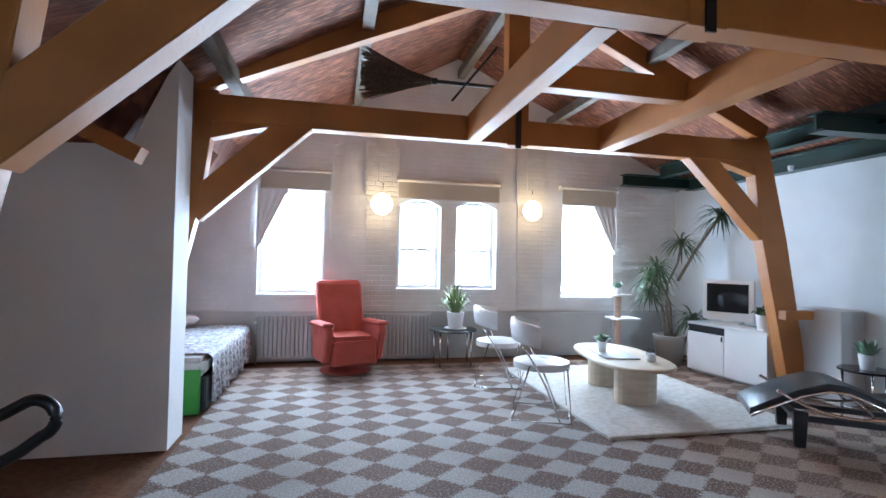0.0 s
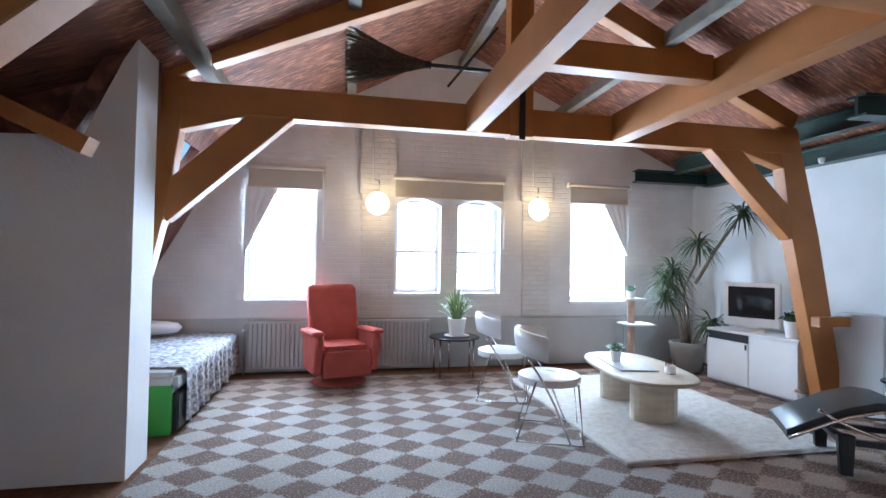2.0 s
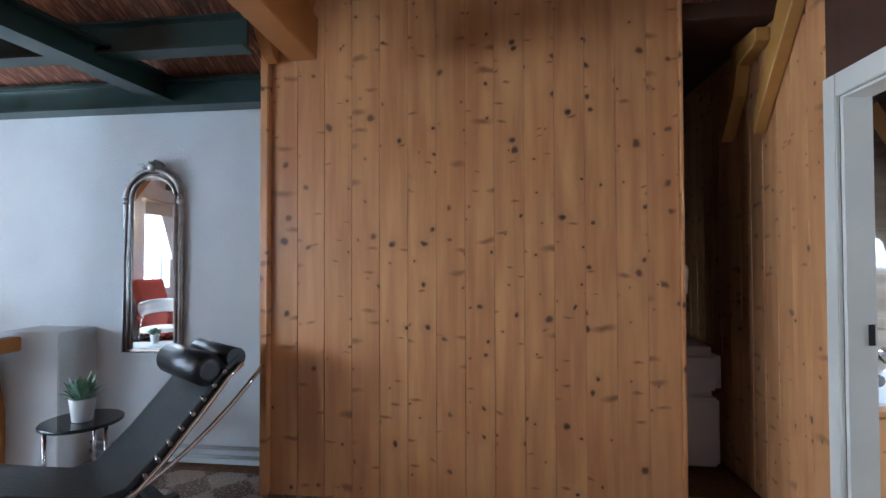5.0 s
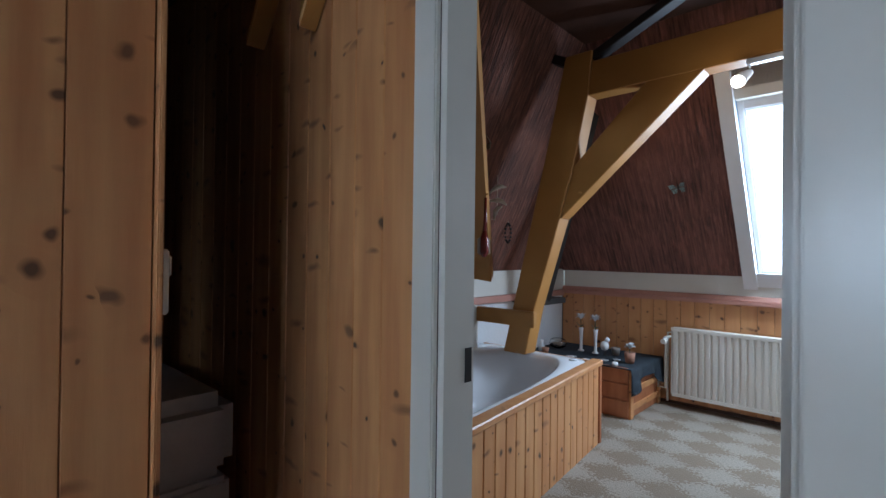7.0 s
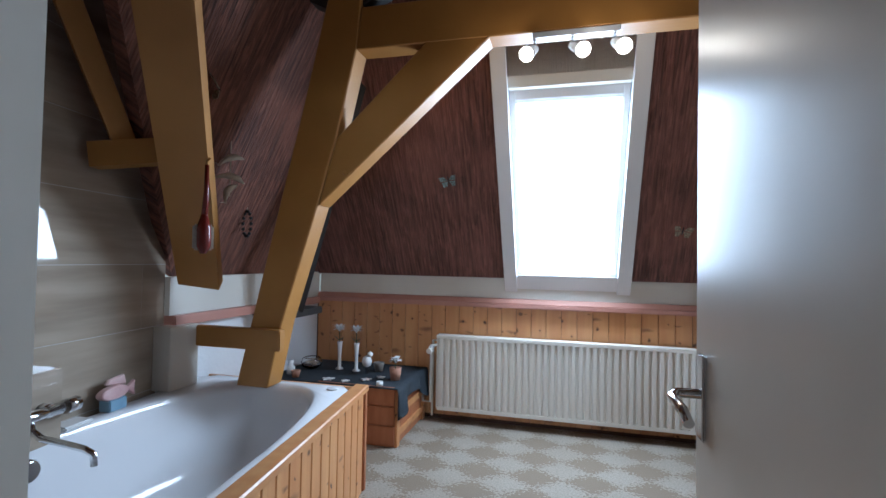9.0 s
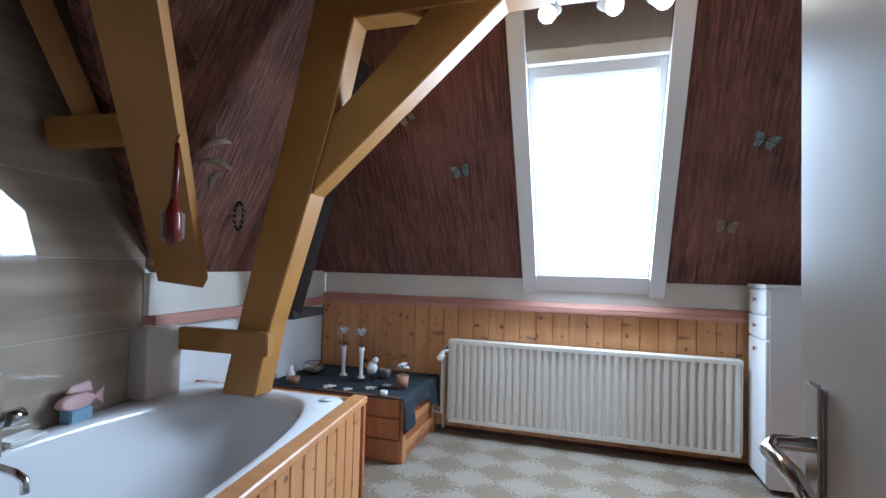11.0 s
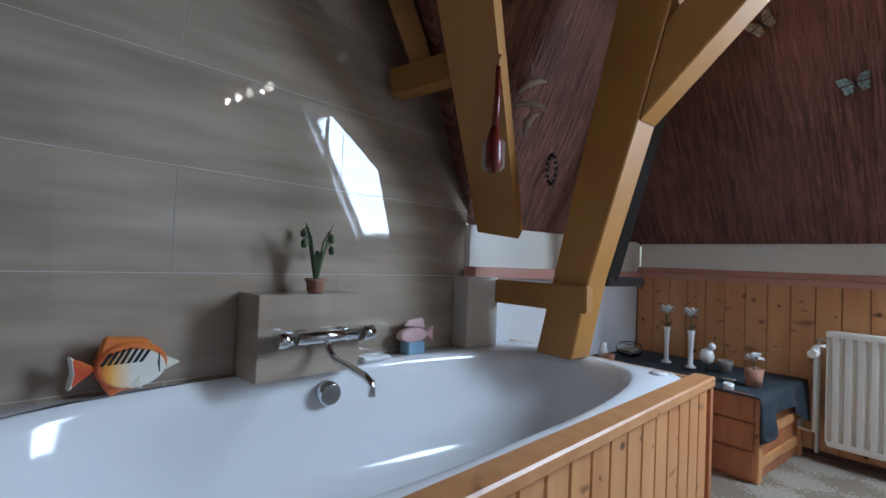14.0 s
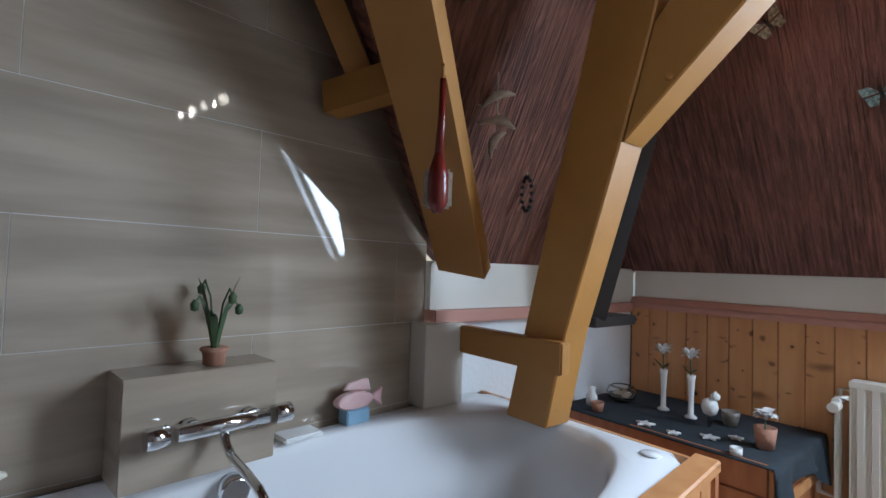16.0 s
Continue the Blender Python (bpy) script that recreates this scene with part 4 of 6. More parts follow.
def tv_bench():
    t = thing("tv_bench", (2.95, 5.81, 0), "white glossy two-door television bench", "cabinet", 6.9)
    part("body", box(B(), 0.02, -0.52, 0.03, 0.42, 0.52, 0.60), WHITE, t)
    part("top", box(B(), -0.005, -0.53, 0.60, 0.43, 0.53, 0.615, 0.003), WHITE, t)
    part("plinth", box(B(), 0.05, -0.50, 0.0, 0.40, 0.50, 0.03), GREYPAINT, t)
    part("door", box(B(), 0.0, -0.52, 0.035, 0.018, -0.003, 0.585, 0.003), WHITE, t)
    d = part("door", box(B(), 0.0, 0.003, 0.035, 0.018, 0.52, 0.49, 0.003), WHITE, t)
    part("handle", box(B(), -0.012, 0.02, 0.43, 0.0, 0.035, 0.485, 0.002), BLACKSTEEL, d)
    # solid black plate stands in for the shade inside an open slot
    part("slot_shade_plate", box(B(), 0.012, 0.01, 0.50, 0.019, 0.51, 0.585), BLACKSTEEL, t)


tv_bench()
tv = thing("television", (3.20, 6.02, 0.616), "small white-framed flat television with a dark screen", "television", -58)
part("frame", box(B(), -0.275, -0.03, 0.045, 0.275, 0.03, 0.53, 0.01), WHITE, tv)
part("screen", box(B(), -0.225, -0.034, 0.14, 0.225, -0.029, 0.485), SCREEN, tv)
part("foot", box(B(), -0.15, -0.1, 0, 0.15, 0.1, 0.02, 0.005), WHITE, tv)
part("neck", box(B(), -0.06, 0.0, 0.02, 0.06, 0.04, 0.1), WHITE, tv)
potted("flowering_plant", (3.14, 5.46, 0.616), 0.075, 0.17, "dark-leaved flowering plant in a white pot on the bench", WHITE, LEAF, 34, 0.17, 0.035, 0.5, 0.03, CERAMIC)
vase = thing("table_lamp", (3.24, 5.33, 0.616), "white glass ball table lamp with pale shade", "lamp")
part("base", lathe(B(), [(0.03, 0), (0.06, 0.03), (0.07, 0.08), (0.05, 0.14), (0.015, 0.17), (0.012, 0.25)], 20), CERAMIC, vase)
part("shade", lathe(B(), [(0.075, 0.24), (0.05, 0.38), (0.048, 0.38), (0.073, 0.24)], 20), LINEN, vase)


def dracaena():
    t = thing("dragon_tree", (2.98, 6.78, 0), "tall branching dragon tree in a taupe pot", "plant")
    part("pot", lathe(B(), [(0.15, 0), (0.165, 0.01), (0.20, 0.30), (0.215, 0.36), (0.20, 0.37), (0.19, 0.33), (0.001, 0.32)], 28), TAUPE, t)
    stems = [[(0.0, 0, 0.32), (-0.05, 0.0, 0.75), (-0.06, -0.02, 1.05), (0.08, -0.05, 1.35), (0.10, -0.08, 1.62)],
             [(0.04, 0, 0.32), (0.02, 0.03, 0.8), (-0.12, 0.02, 1.05), (-0.2, 0.0, 1.28)],
             [(-0.04, 0.02, 0.32), (-0.12, 0.0, 0.75), (-0.34, -0.03, 0.92)],
             [(0.05, -0.03, 0.32), (0.14, -0.05, 0.5), (0.27, -0.12, 0.62)],
             [(0.08, -0.05, 1.10), (0.25, -0.16, 1.50), (0.42, -0.42, 1.98)],
             [(-0.06, 0.0, 0.95), (-0.26, 0.0, 1.06), (-0.30, 0.02, 1.15)]]
    for s in stems:
        part("stem", tube(B(), s, 0.016, 7, radii=[0.022 - 0.002 * i for i in range(len(s))]), BARK, t)
        bm = B()
        c = Vector(s[-1])
        for i in range(75):
            a, e = random.uniform(0, 6.2832), random.uniform(-0.7, 0.9)
            L = random.uniform(0.24, 0.42)
            leaf(bm, c + Vector((0, 0, random.uniform(-0.08, 0.03))), c + Vector((L * math.cos(a) * math.cos(e), L * math.sin(a) * math.cos(e), L * math.sin(e) - 0.14)), 0.011, 0.07)
        part("leaf_crown", bm, LEAF, t)


dracaena()


def cat_post():
    t = thing("cat_scratching_post", (2.32, 6.98, 0), "pink-beige sisal cat scratching post with two white platforms", "cat tree")
    part("base", box(B(), -0.2, -0.2, 0, 0.2, 0.2, 0.04, 0.01), GREYPAINT, t)
    part("sisal_post", lathe(B(), [(0.045, 0.04), (0.045, 0.56)], 16), SISAL, t)
    part("sisal_post", lathe(B(), [(0.045, 0.58), (0.045, 0.88)], 16), SISAL, t)
    part("platform", box(B(), -0.10, -0.17, 0.56, 0.26, 0.17, 0.58, 0.006), LINEN, t)
    part("platform", box(B(), -0.16, -0.15, 0.88, 0.14, 0.15, 0.90, 0.006), LINEN, t)


cat_post()
potted("succulent", (2.30, 6.96, 0.901), 0.06, 0.09, "pale succulent in a white pot on the cat post", WHITE, SUCC, 50, 0.12, 0.014, 0.7, 0.02)
st = thing("side_table", (0.0, 6.98, 0), "half-round black glass side table on chrome legs", "table")
part("tabletop", lathe(B(), [(0.29, 0.43), (0.30, 0.435), (0.30, 0.45), (0.29, 0.455)], 32), SMOKEGLASS, st)
for a in (0.5, 1.6, 2.64, 3.8, 5.6):
    part("leg", tube(B(), [(0.25 * math.cos(a), 0.25 * math.sin(a), 0.43), (0.25 * math.cos(a), 0.25 * math.sin(a), 0.0)], 0.012), CHROME, st)
tagged(made("saucer", lathe(B(), [(0.10, 0), (0.15, 0.012), (0.145, 0.016), (0.09, 0.008)], 24, (0.02, 6.95, 0.456)), CERAMIC), "white saucer under a plant pot", "saucer")
potted("spider_plant", (0.02, 6.95, 0.466), 0.11, 0.20, "pale spider plant in a white pot on the side table", WHITE, LEAFPALE, 90, 0.36, 0.010, 0.9, 0.10)


def chaise():
    t = thing("chaise_longue", (2.40, 3.93, 0), "black leather chaise longue on a chrome and black steel frame", "chaise longue", -34)
    prof = [(-0.80, 0.25), (-0.66, 0.33), (-0.45, 0.44), (-0.27, 0.50), (-0.15, 0.49), (0.02, 0.42), (0.18, 0.36), (0.28, 0.37), (0.45, 0.52), (0.62, 0.70), (0.76, 0.86), (0.84, 0.92)]
    bm = B()
    sheet(bm, [[(x, y, z + 0.012 * math.cos(y * 6)) for y in (-0.26, -0.24, -0.12, 0, 0.12, 0.24, 0.26)] for x, z in prof], 0.055)
    part("mattress", bm, BLACKLEATHER, t)
    t.scale = (0.93, 0.93, 0.95)
    bm = B()
    tube(bm, [(0.66, -0.27, 0.86), (0.66, -0.25, 0.86), (0.66, 0.25, 0.86), (0.66, 0.27, 0.86)], 0.085, 16, radii=[0.05, 0.088, 0.088, 0.05])
    part("head_roll", bm, BLACKLEATHER, t, "black leather neck roll")
    part("head_pad", tube(B(), [(0.82, -0.25, 0.90), (0.82, 0.25, 0.90)], 0.055, 12), BLACKLEATHER, t)
    for s in (-1, 1):
        part("frame_tube", tube(B(), [(x, s * 0.285, z - 0.05) for x, z in prof], 0.013), CHROME, t)
        arc = [(-0.62 + 1.58 * k / 16, s * 0.285, 0.26 + 0.58 * ((k / 16 - 0.32) / 0.68) ** 2 if k / 16 > 0.32 else 0.26 + 0.16 * ((0.32 - k / 16) / 0.32) ** 2) for k in range(17)]
        part("runner_tube", tube(B(), arc, 0.013), CHROME, t)
        part("stay", tube(B(), [(-0.15, s * 0.285, 0.44), (0.02, s * 0.285, 0.27)], 0.010), CHROME, t)
    for i in range(9):
        x = 0.30 + 0.055 * i
        z = 0.345 + 1.12 * (x - 0.30)
        part("strap", tube(B(), [(x, -0.285, z), (x, -0.25, z + 0.01)], 0.012, 6), CHROME, t)
    for x in (-0.46, 0.46):
        bm = B()
        box(bm, x - 0.03, -0.26, 0.19, x + 0.03, 0.26, 0.23, 0.004)
        part("cross_bar", bm, BLACKSTEEL, t)
        for s in (-1, 1):
            part("leg", prism(B(), [(x - 0.035, 0), (x + 0.035, 0), (x + 0.05, 0.27), (x - 0.05, 0.27)], 1, s * 0.26 - 0.03, s * 0.26 + 0.03, 0.004), BLACKSTEEL, t)
    for s in (-1, 1):
        part("side_rail", box(B(), -0.46, s * 0.2 - 0.02, 0.185, 0.46, s * 0.2 + 0.02, 0.225), BLACKSTEEL, t)


chaise()
rt = thing("round_table", (3.02, 4.32, 0), "small round black glass table with chrome frame", "table")
part("tabletop", lathe(B(), [(0.20, 0.435), (0.205, 0.44), (0.205, 0.452), (0.20, 0.455)], 32), SMOKEGLASS, rt)
for a in (0.4, 2.5, 4.6):
    part("leg", tube(B(), [(0.17 * math.cos(a), 0.17 * math.sin(a), 0.435), (0.17 * math.cos(a), 0.17 * math.sin(a), 0.0)], 0.011), CHROME, rt)
part("ring", tube(B(), [(0.17 * math.cos(6.2832 * k / 24), 0.17 * math.sin(6.2832 * k / 24), 0.13) for k in range(24)], 0.008, 6, True), CHROME, rt)
potted("succulent", (3.0, 4.30, 0.456), 0.065, 0.13, "grey-green succulent in a white pot on the round table", WHITE, SUCC, 45, 0.16, 0.016, 0.9, 0.01)


def wall_mirror():
    t = thing("wall_mirror", (3.53, 4.27, 0.75), "tall arched mirror in an ornate silver frame", "mirror", 4)
    def arch(w, h, r):
        pts = [(-w, 0), (w, 0), (w, h - r)]
        pts += [(w * math.cos(a), h - r + r * math.sin(a)) for a in [math.pi * k / 14 for k in range(1, 14)]]
        return pts + [(-w, h - r)]
    part("mirror_glass", prism(B(), arch(0.15, 1.17, 0.15), 0, -0.012, -0.006), MIRROR, t)
    part("backing", prism(B(), arch(0.20, 1.24, 0.20), 0, -0.005, 0.0), SILVER, t)
    for r, x in ((0.195, 0.018), (0.16, 0.012)):
        loop = [(-0.022, y, z) for y, z in arch(r, 1.235 if r > 0.18 else 1.19, r)]
        part("moulding", tube(B(), [(p[0], p[1], p[2] + (0.0 if r > 0.18 else 0.02) * (p[2] < 0.1)) for p in loop], x, 8, True), SILVER, t)
    bm = B()
    for k in range(9):
        a = math.pi * (0.15 + 0.7 * k / 8)
        leaf(bm, (-0.03, 0.05 * math.cos(a), 1.21), (-0.045, 0.11 * math.cos(a), 1.235 + 0.07 * math.sin(a)), 0.018, 0.02)
    for y in (-0.19, 0.19):
        bmesh.ops.create_icosphere(bm, subdivisions=2, radius=0.028, matrix=Matrix.Translation((-0.025, y, 1.02)))
    lathe(bm, [(0.0, -0.02), (0.03, 0.0), (0.035, 0.03), (0.0, 0.06)], 10, (-0.03, 0, 1.235))
    part("crest", bm, SILVER, t, "carved silver crest")


wall_mirror()
structure("trim_pipe_box", box(B(), 3.26, 4.72, 0, 3.549, 5.15, 0.91, 0.006), WALLPAPER, "boxed-in pipes papered grey-white", "trim")
tagged(made("stub_beam", box(B(), 2.92, 4.99, 0.79, 3.40, 5.085, 0.88, 0.006), OCHRE_LIV), "ochre-painted horizontal stub beam at the post", "beam")
for z in (0.07, 0.13):
    tagged(made("heating_pipe", tube(B(), [(3.50, 3.32, z), (3.50, 4.71, z)], 0.013), GREYPAINT), "grey-painted heating pipe along the wall", "pipe")


def radiator(name, place, length, h, material, label, turn=0):
    t = thing(name, place, label, "radiator", turn)
    n = int(length / 0.05)
    bm = B()
    pts = []
    for i in range(n):
        x = length * i / n
        w = length / n
        pts += [(x, 0), (x + w * 0.25, 0), (x + w * 0.38, -0.02), (x + w * 0.87, -0.02), (x + w, 0)]
    pts += [(length, 0.02), (0, 0.02)]
    clean = []
    for p in pts:
        if not clean or abs(p[0] - clean[-1][0]) + abs(p[1] - clean[-1][1]) > 1e-5:
            clean.append(p)
    prism(bm, clean, 2, 0.03, h - 0.03)
    part("ribbed_panel", bm, material, t)
    part("top_grille", box(B(), -0.01, -0.022, h - 0.03, length + 0.01, 0.07, h, 0.003), material, t)
    part("bottom_rail", box(B(), 0, -0.021, 0, length, 0.05, 0.03, 0.003), material, t)
    for x in (-0.008, length):
        part("side_cover", box(B(), x, -0.014, 0.02, x + 0.008, 0.07, h - 0.03), material, t)
    bm = B()
    tube(bm, [(-0.05, 0.03, -0.06), (-0.05, 0.03, h - 0.05), (-0.01, 0.03, h - 0.05)], 0.010)
    part("feed_pipe", bm, material, t)
    part("valve", tube(B(), [(-0.05, 0.03, h - 0.10), (-0.05, -0.045, h - 0.10)], 0.018, 12), WHITE, t)
    return t


radiator("radiator", (-2.36, GY - 0.10, 0.05), 0.98, 0.56, GREYPAINT, "grey ribbed panel radiator under the window")
radiator("radiator", (-1.22, GY - 0.10, 0.05), 0.98, 0.56, GREYPAINT, "grey ribbed panel radiator behind the armchair")
flat = thing("flat_radiator", (0.55, GY - 0.09, 0.05), "smooth grey panel radiator under the windows", "radiator")
part("panel", box(B(), 0, 0, 0, 1.85, 0.05, 0.57, 0.006), GREYPAINT, flat)
part("valve", tube(B(), [(1.89, 0.02, 0.47), (1.89, -0.04, 0.47)], 0.018, 12), WHITE, flat)
part("feed_pipe", tube(B(), [(1.89, 0.03, -0.05), (1.89, 0.03, 0.50)], 0.010), GREYPAINT, flat)
structure("wall_dado", box(B(), -3.4, GY - 0.012, 0, 3.54, GY - 0.0015, 0.63), GREYPAINT, "grey-painted wall below the window sills", "wall")


def bed():
    t = thing("bed", (-3.2, 6.35, 0), "bed with bright green end board and grey floral bedspread", "bed")
    part("base", box(B(), -0.72, -0.94, 0.02, 0.70, 1.0, 0.30, 0.01), BLACKSTEEL, t)
    part("end_board", box(B(), -0.72, -0.985, 0.0, 0.66, -0.945, 0.37, 0.006), GREENBED, t, "bright green end board")
    part("mattress", box(B(), -0.72, -0.97, 0.30, 0.69, 1.0, 0.46, 0.04), GREYPAINT, t)
    bm = B()
    rows = []
    n = 60
    for j in range(n + 1):
        y = -0.82 + 1.83 * j / n
        row = [(-0.72 + 1.40 * i / 20, y, 0.475 + 0.008 * noise.noise((i * 0.6, j * 0.3, 0))) for i in range(21)]
        for k in range(1, 12):
            s = k / 11
            row.append((0.70 + 0.035 * math.sin(j * 1.1 + 0.6 * math.sin(j * 0.37)) * s + 0.02, y, 0.47 - s * (0.40 + 0.02 * math.sin(j * 0.5))))
        rows.append(row)
    sheet(bm, rows, 0.008)
    part("bedspread", bm, BEDSPREAD, t, "grey and white floral bedspread hanging over the side")


bed()
pil = thing("pillow", (-3.3, 7.1, 0.492), "white pillow at the head of the bed", "pillow")
part("cushion", lathe(B(), [(0.02, 0.0), (0.25, 0.03), (0.30, 0.08), (0.25, 0.13), (0.02, 0.16)], 20, squash=0.6), LINEN, pil)


def wall_lamp(x, z):
    t = thing("wall_lamp", (x, GY - 0.03, z), "lit round frosted glass wall lamp with chrome clips", "lamp", group="wall lamps on the piers")
    part("backplate", tube(B(), [(0, 0, 0), (0, -0.03, 0)], 0.13, 28), CHROME, t)
    g = part("glass_shade", tube(B(), [(0, -0.04, 0), (0, -0.055, 0), (0, -0.07, 0)], 0.14, 28, radii=[0.125, 0.14, 0.12]), LAMPGLASS, t, "glowing frosted glass disc")
    for a in (0.0, 2.1, 4.2):
        part("clip", tube(B(), [(0.13 * math.sin(a), -0.03, 0.13 * math.cos(a)), (0.145 * math.sin(a), -0.08, 0.145 * math.cos(a))], 0.008, 6), CHROME, t)
    part("cable", tube(B(), [(0.0, -0.005, 0.13), (0.02, -0.005, 0.28), (-0.05, -0.005, 0.29), (-0.06, -0.004, 0.95)], 0.006, 6), WHITE, t)
    glow_lamp("wall_lamp_light", (x, GY - 0.16, z), 9, 0.08, (1.0, 0.72, 0.38))


wall_lamp(-0.91, 2.03)
wall_lamp(1.18, 2.03)
for x0, x1, z in ((-2.44, -1.54, 2.41), (-0.72, 0.73, 2.36), (1.62, 2.52, 2.38)):
    t = thing("roller_blind", (0, 0, 0), "raised cream roller blind above the window", "blind", group="roller blinds")
    part("cassette", tube(B(), [(x0, GY - 0.06, z), (x1, GY - 0.06, z)], 0.022, 12), CREAM, t)
    part("cloth", box(B(), x0 + 0.03, GY - 0.055, z - 0.23, x1 - 0.03, GY - 0.050, z), BLIND, t)
    part("bottom_bar", box(B(), x0 + 0.03, GY - 0.06, z - 0.245, x1 - 0.03, GY - 0.045, z - 0.23), CREAM, t)
    part("chain", tube(B(), [(x1 - 0.01, GY - 0.06, z), (x1 - 0.01, GY - 0.05, z - 0.85)], 0.004, 5), WHITE, t)
    for x in (x0 - 0.004, x1):
        part("bracket", box(B(), x - 0.004, GY - 0.085, z - 0.03, x + 0.008, GY - 0.002, z + 0.03), WHITE, t)


def half_curtain(x_edge, x_in, ztop, zlow):
    """Cloth pinned aside so that its free edge runs diagonally."""
    t = thing("curtain", (0, 0, 0), "thin white curtain pinned aside across the window", "curtain")
    bm = B()
    rows = []
    for j in range(15):
        s = j / 14
        z = ztop + (zlow - ztop) * s
        xi = x_in + (x_edge - x_in) * min(1, s * 1.0) * 0.985
        rows.append([(x_edge + (xi - x_edge) * i / 12, GY - 0.03 + 0.010 * math.sin(i * 1.9 + s), z) for i in range(13)])
    sheet(bm, [[(p[0], p[1], p[2]) for p in r] for r in rows])
    part("cloth", bm, LINEN, t)


half_curtain(-2.45, -2.06, 2.20, 1.38)
half_curtain(2.50, 2.12, 2.18, 1.45)

br = thing("twig_broom", (0, 0, 0), "old twig broom hung from the king post by its dark handle", "broom")
part("handle", tube(B(), [(-0.14, 4.98, 2.82), (-0.72, 4.90, 2.79)], 0.016), BLACKSTEEL, br)
bm = B()
for i in range(420):
    a, r = random.uniform(0, 6.2832), random.uniform(0, 1)
    tube(bm, [(-0.70, 4.9 + 0.015 * math.cos(a), 2.79 + 0.015 * math.sin(a)), (-0.92, 4.9 + 0.07 * r * math.cos(a), 2.78 + 0.07 * r * math.sin(a)), (-1.22 - 0.1 * random.random(), 4.9 + 0.12 * r * math.cos(a), 2.80 + 0.21 * r * math.sin(a))], 0.003, 3)
tagged(part("broom_head", bm, STRAW, br), kind="stuff")
part("binding", tube(B(), [(-0.69, 4.9, 2.79), (-0.75, 4.9, 2.788)], 0.028), BLACKSTEEL, br)
tagged(made("iron_rod", tube(B(), [(-0.17, 4.92, 3.14), (-0.56, 4.9, 2.64)], 0.010), BLACKSTEEL), "thin dark iron rod hanging by the king post", "rod")
rail = thing("stair_handrail", (0, 0, 0), "black metal handrail with a rounded end at the stairs", "handrail")
turned = [(-2.415 + 0.062 * math.cos(radians(a)), 2.9, 0.768 + 0.062 * math.sin(radians(a))) for a in range(112, -71, -14)]
part("rail", tube(B(), [(-3.0, 2.9, 0.55), (-2.7, 2.9, 0.695), (-2.50, 2.9, 0.79)] + turned + [(-2.45, 2.9, 0.665), (-2.60, 2.9, 0.575), (-3.0, 2.9, 0.31)], 0.020, 12), BLACKSTEEL, rail)
part("post", tube(B(), [(-2.62, 2.9, 0.0), (-2.62, 2.9, 0.56)], 0.016, 10), BLACKSTEEL, rail)
box_vent = thing("ceiling_speaker", (1.14, 4.92, 3.585), "white perforated grille under the thatch", "grille")
part("grille", box(B(), -0.12, -0.12, -0.03, 0.12, 0.12, 0.0, 0.005), WHITE, box_vent)
box_vent.matrix_world = pose(1.14, 4.92, 3.585, 0, 23.8, 0)
tagged(made("collar_brace", prism(B(), [(3.17, 2.52), (3.11, 2.54), (2.70, 3.02), (2.76, 3.07), (3.17, 2.62)], 1, 3.21, 3.285, 0.005), OCHRE_LIV), "ochre-painted brace ending above the plank wall", "beam")
wt = thing("wall_truss_brace", (0, 0, 0), "ochre-painted brace let into the plank wall", "beam")
part("brace", prism(B(), [(3.72, 2.10), (3.56, 2.64), (3.30, 2.64), (3.30, 2.56), (3.50, 2.50), (3.55, 2.34)], 1, 0.452, 0.53, 0.005), OCHRE, wt)
part("strut", prism(B(), [(3.36, 2.06), (3.33, 2.22), (3.04, 2.82), (2.84, 2.82)], 1, 0.452, 0.52, 0.005), OCHRE, wt)

# ---- bathroom things ----
def L(u, v, z):
    return BT @ Vector((u, v, z))


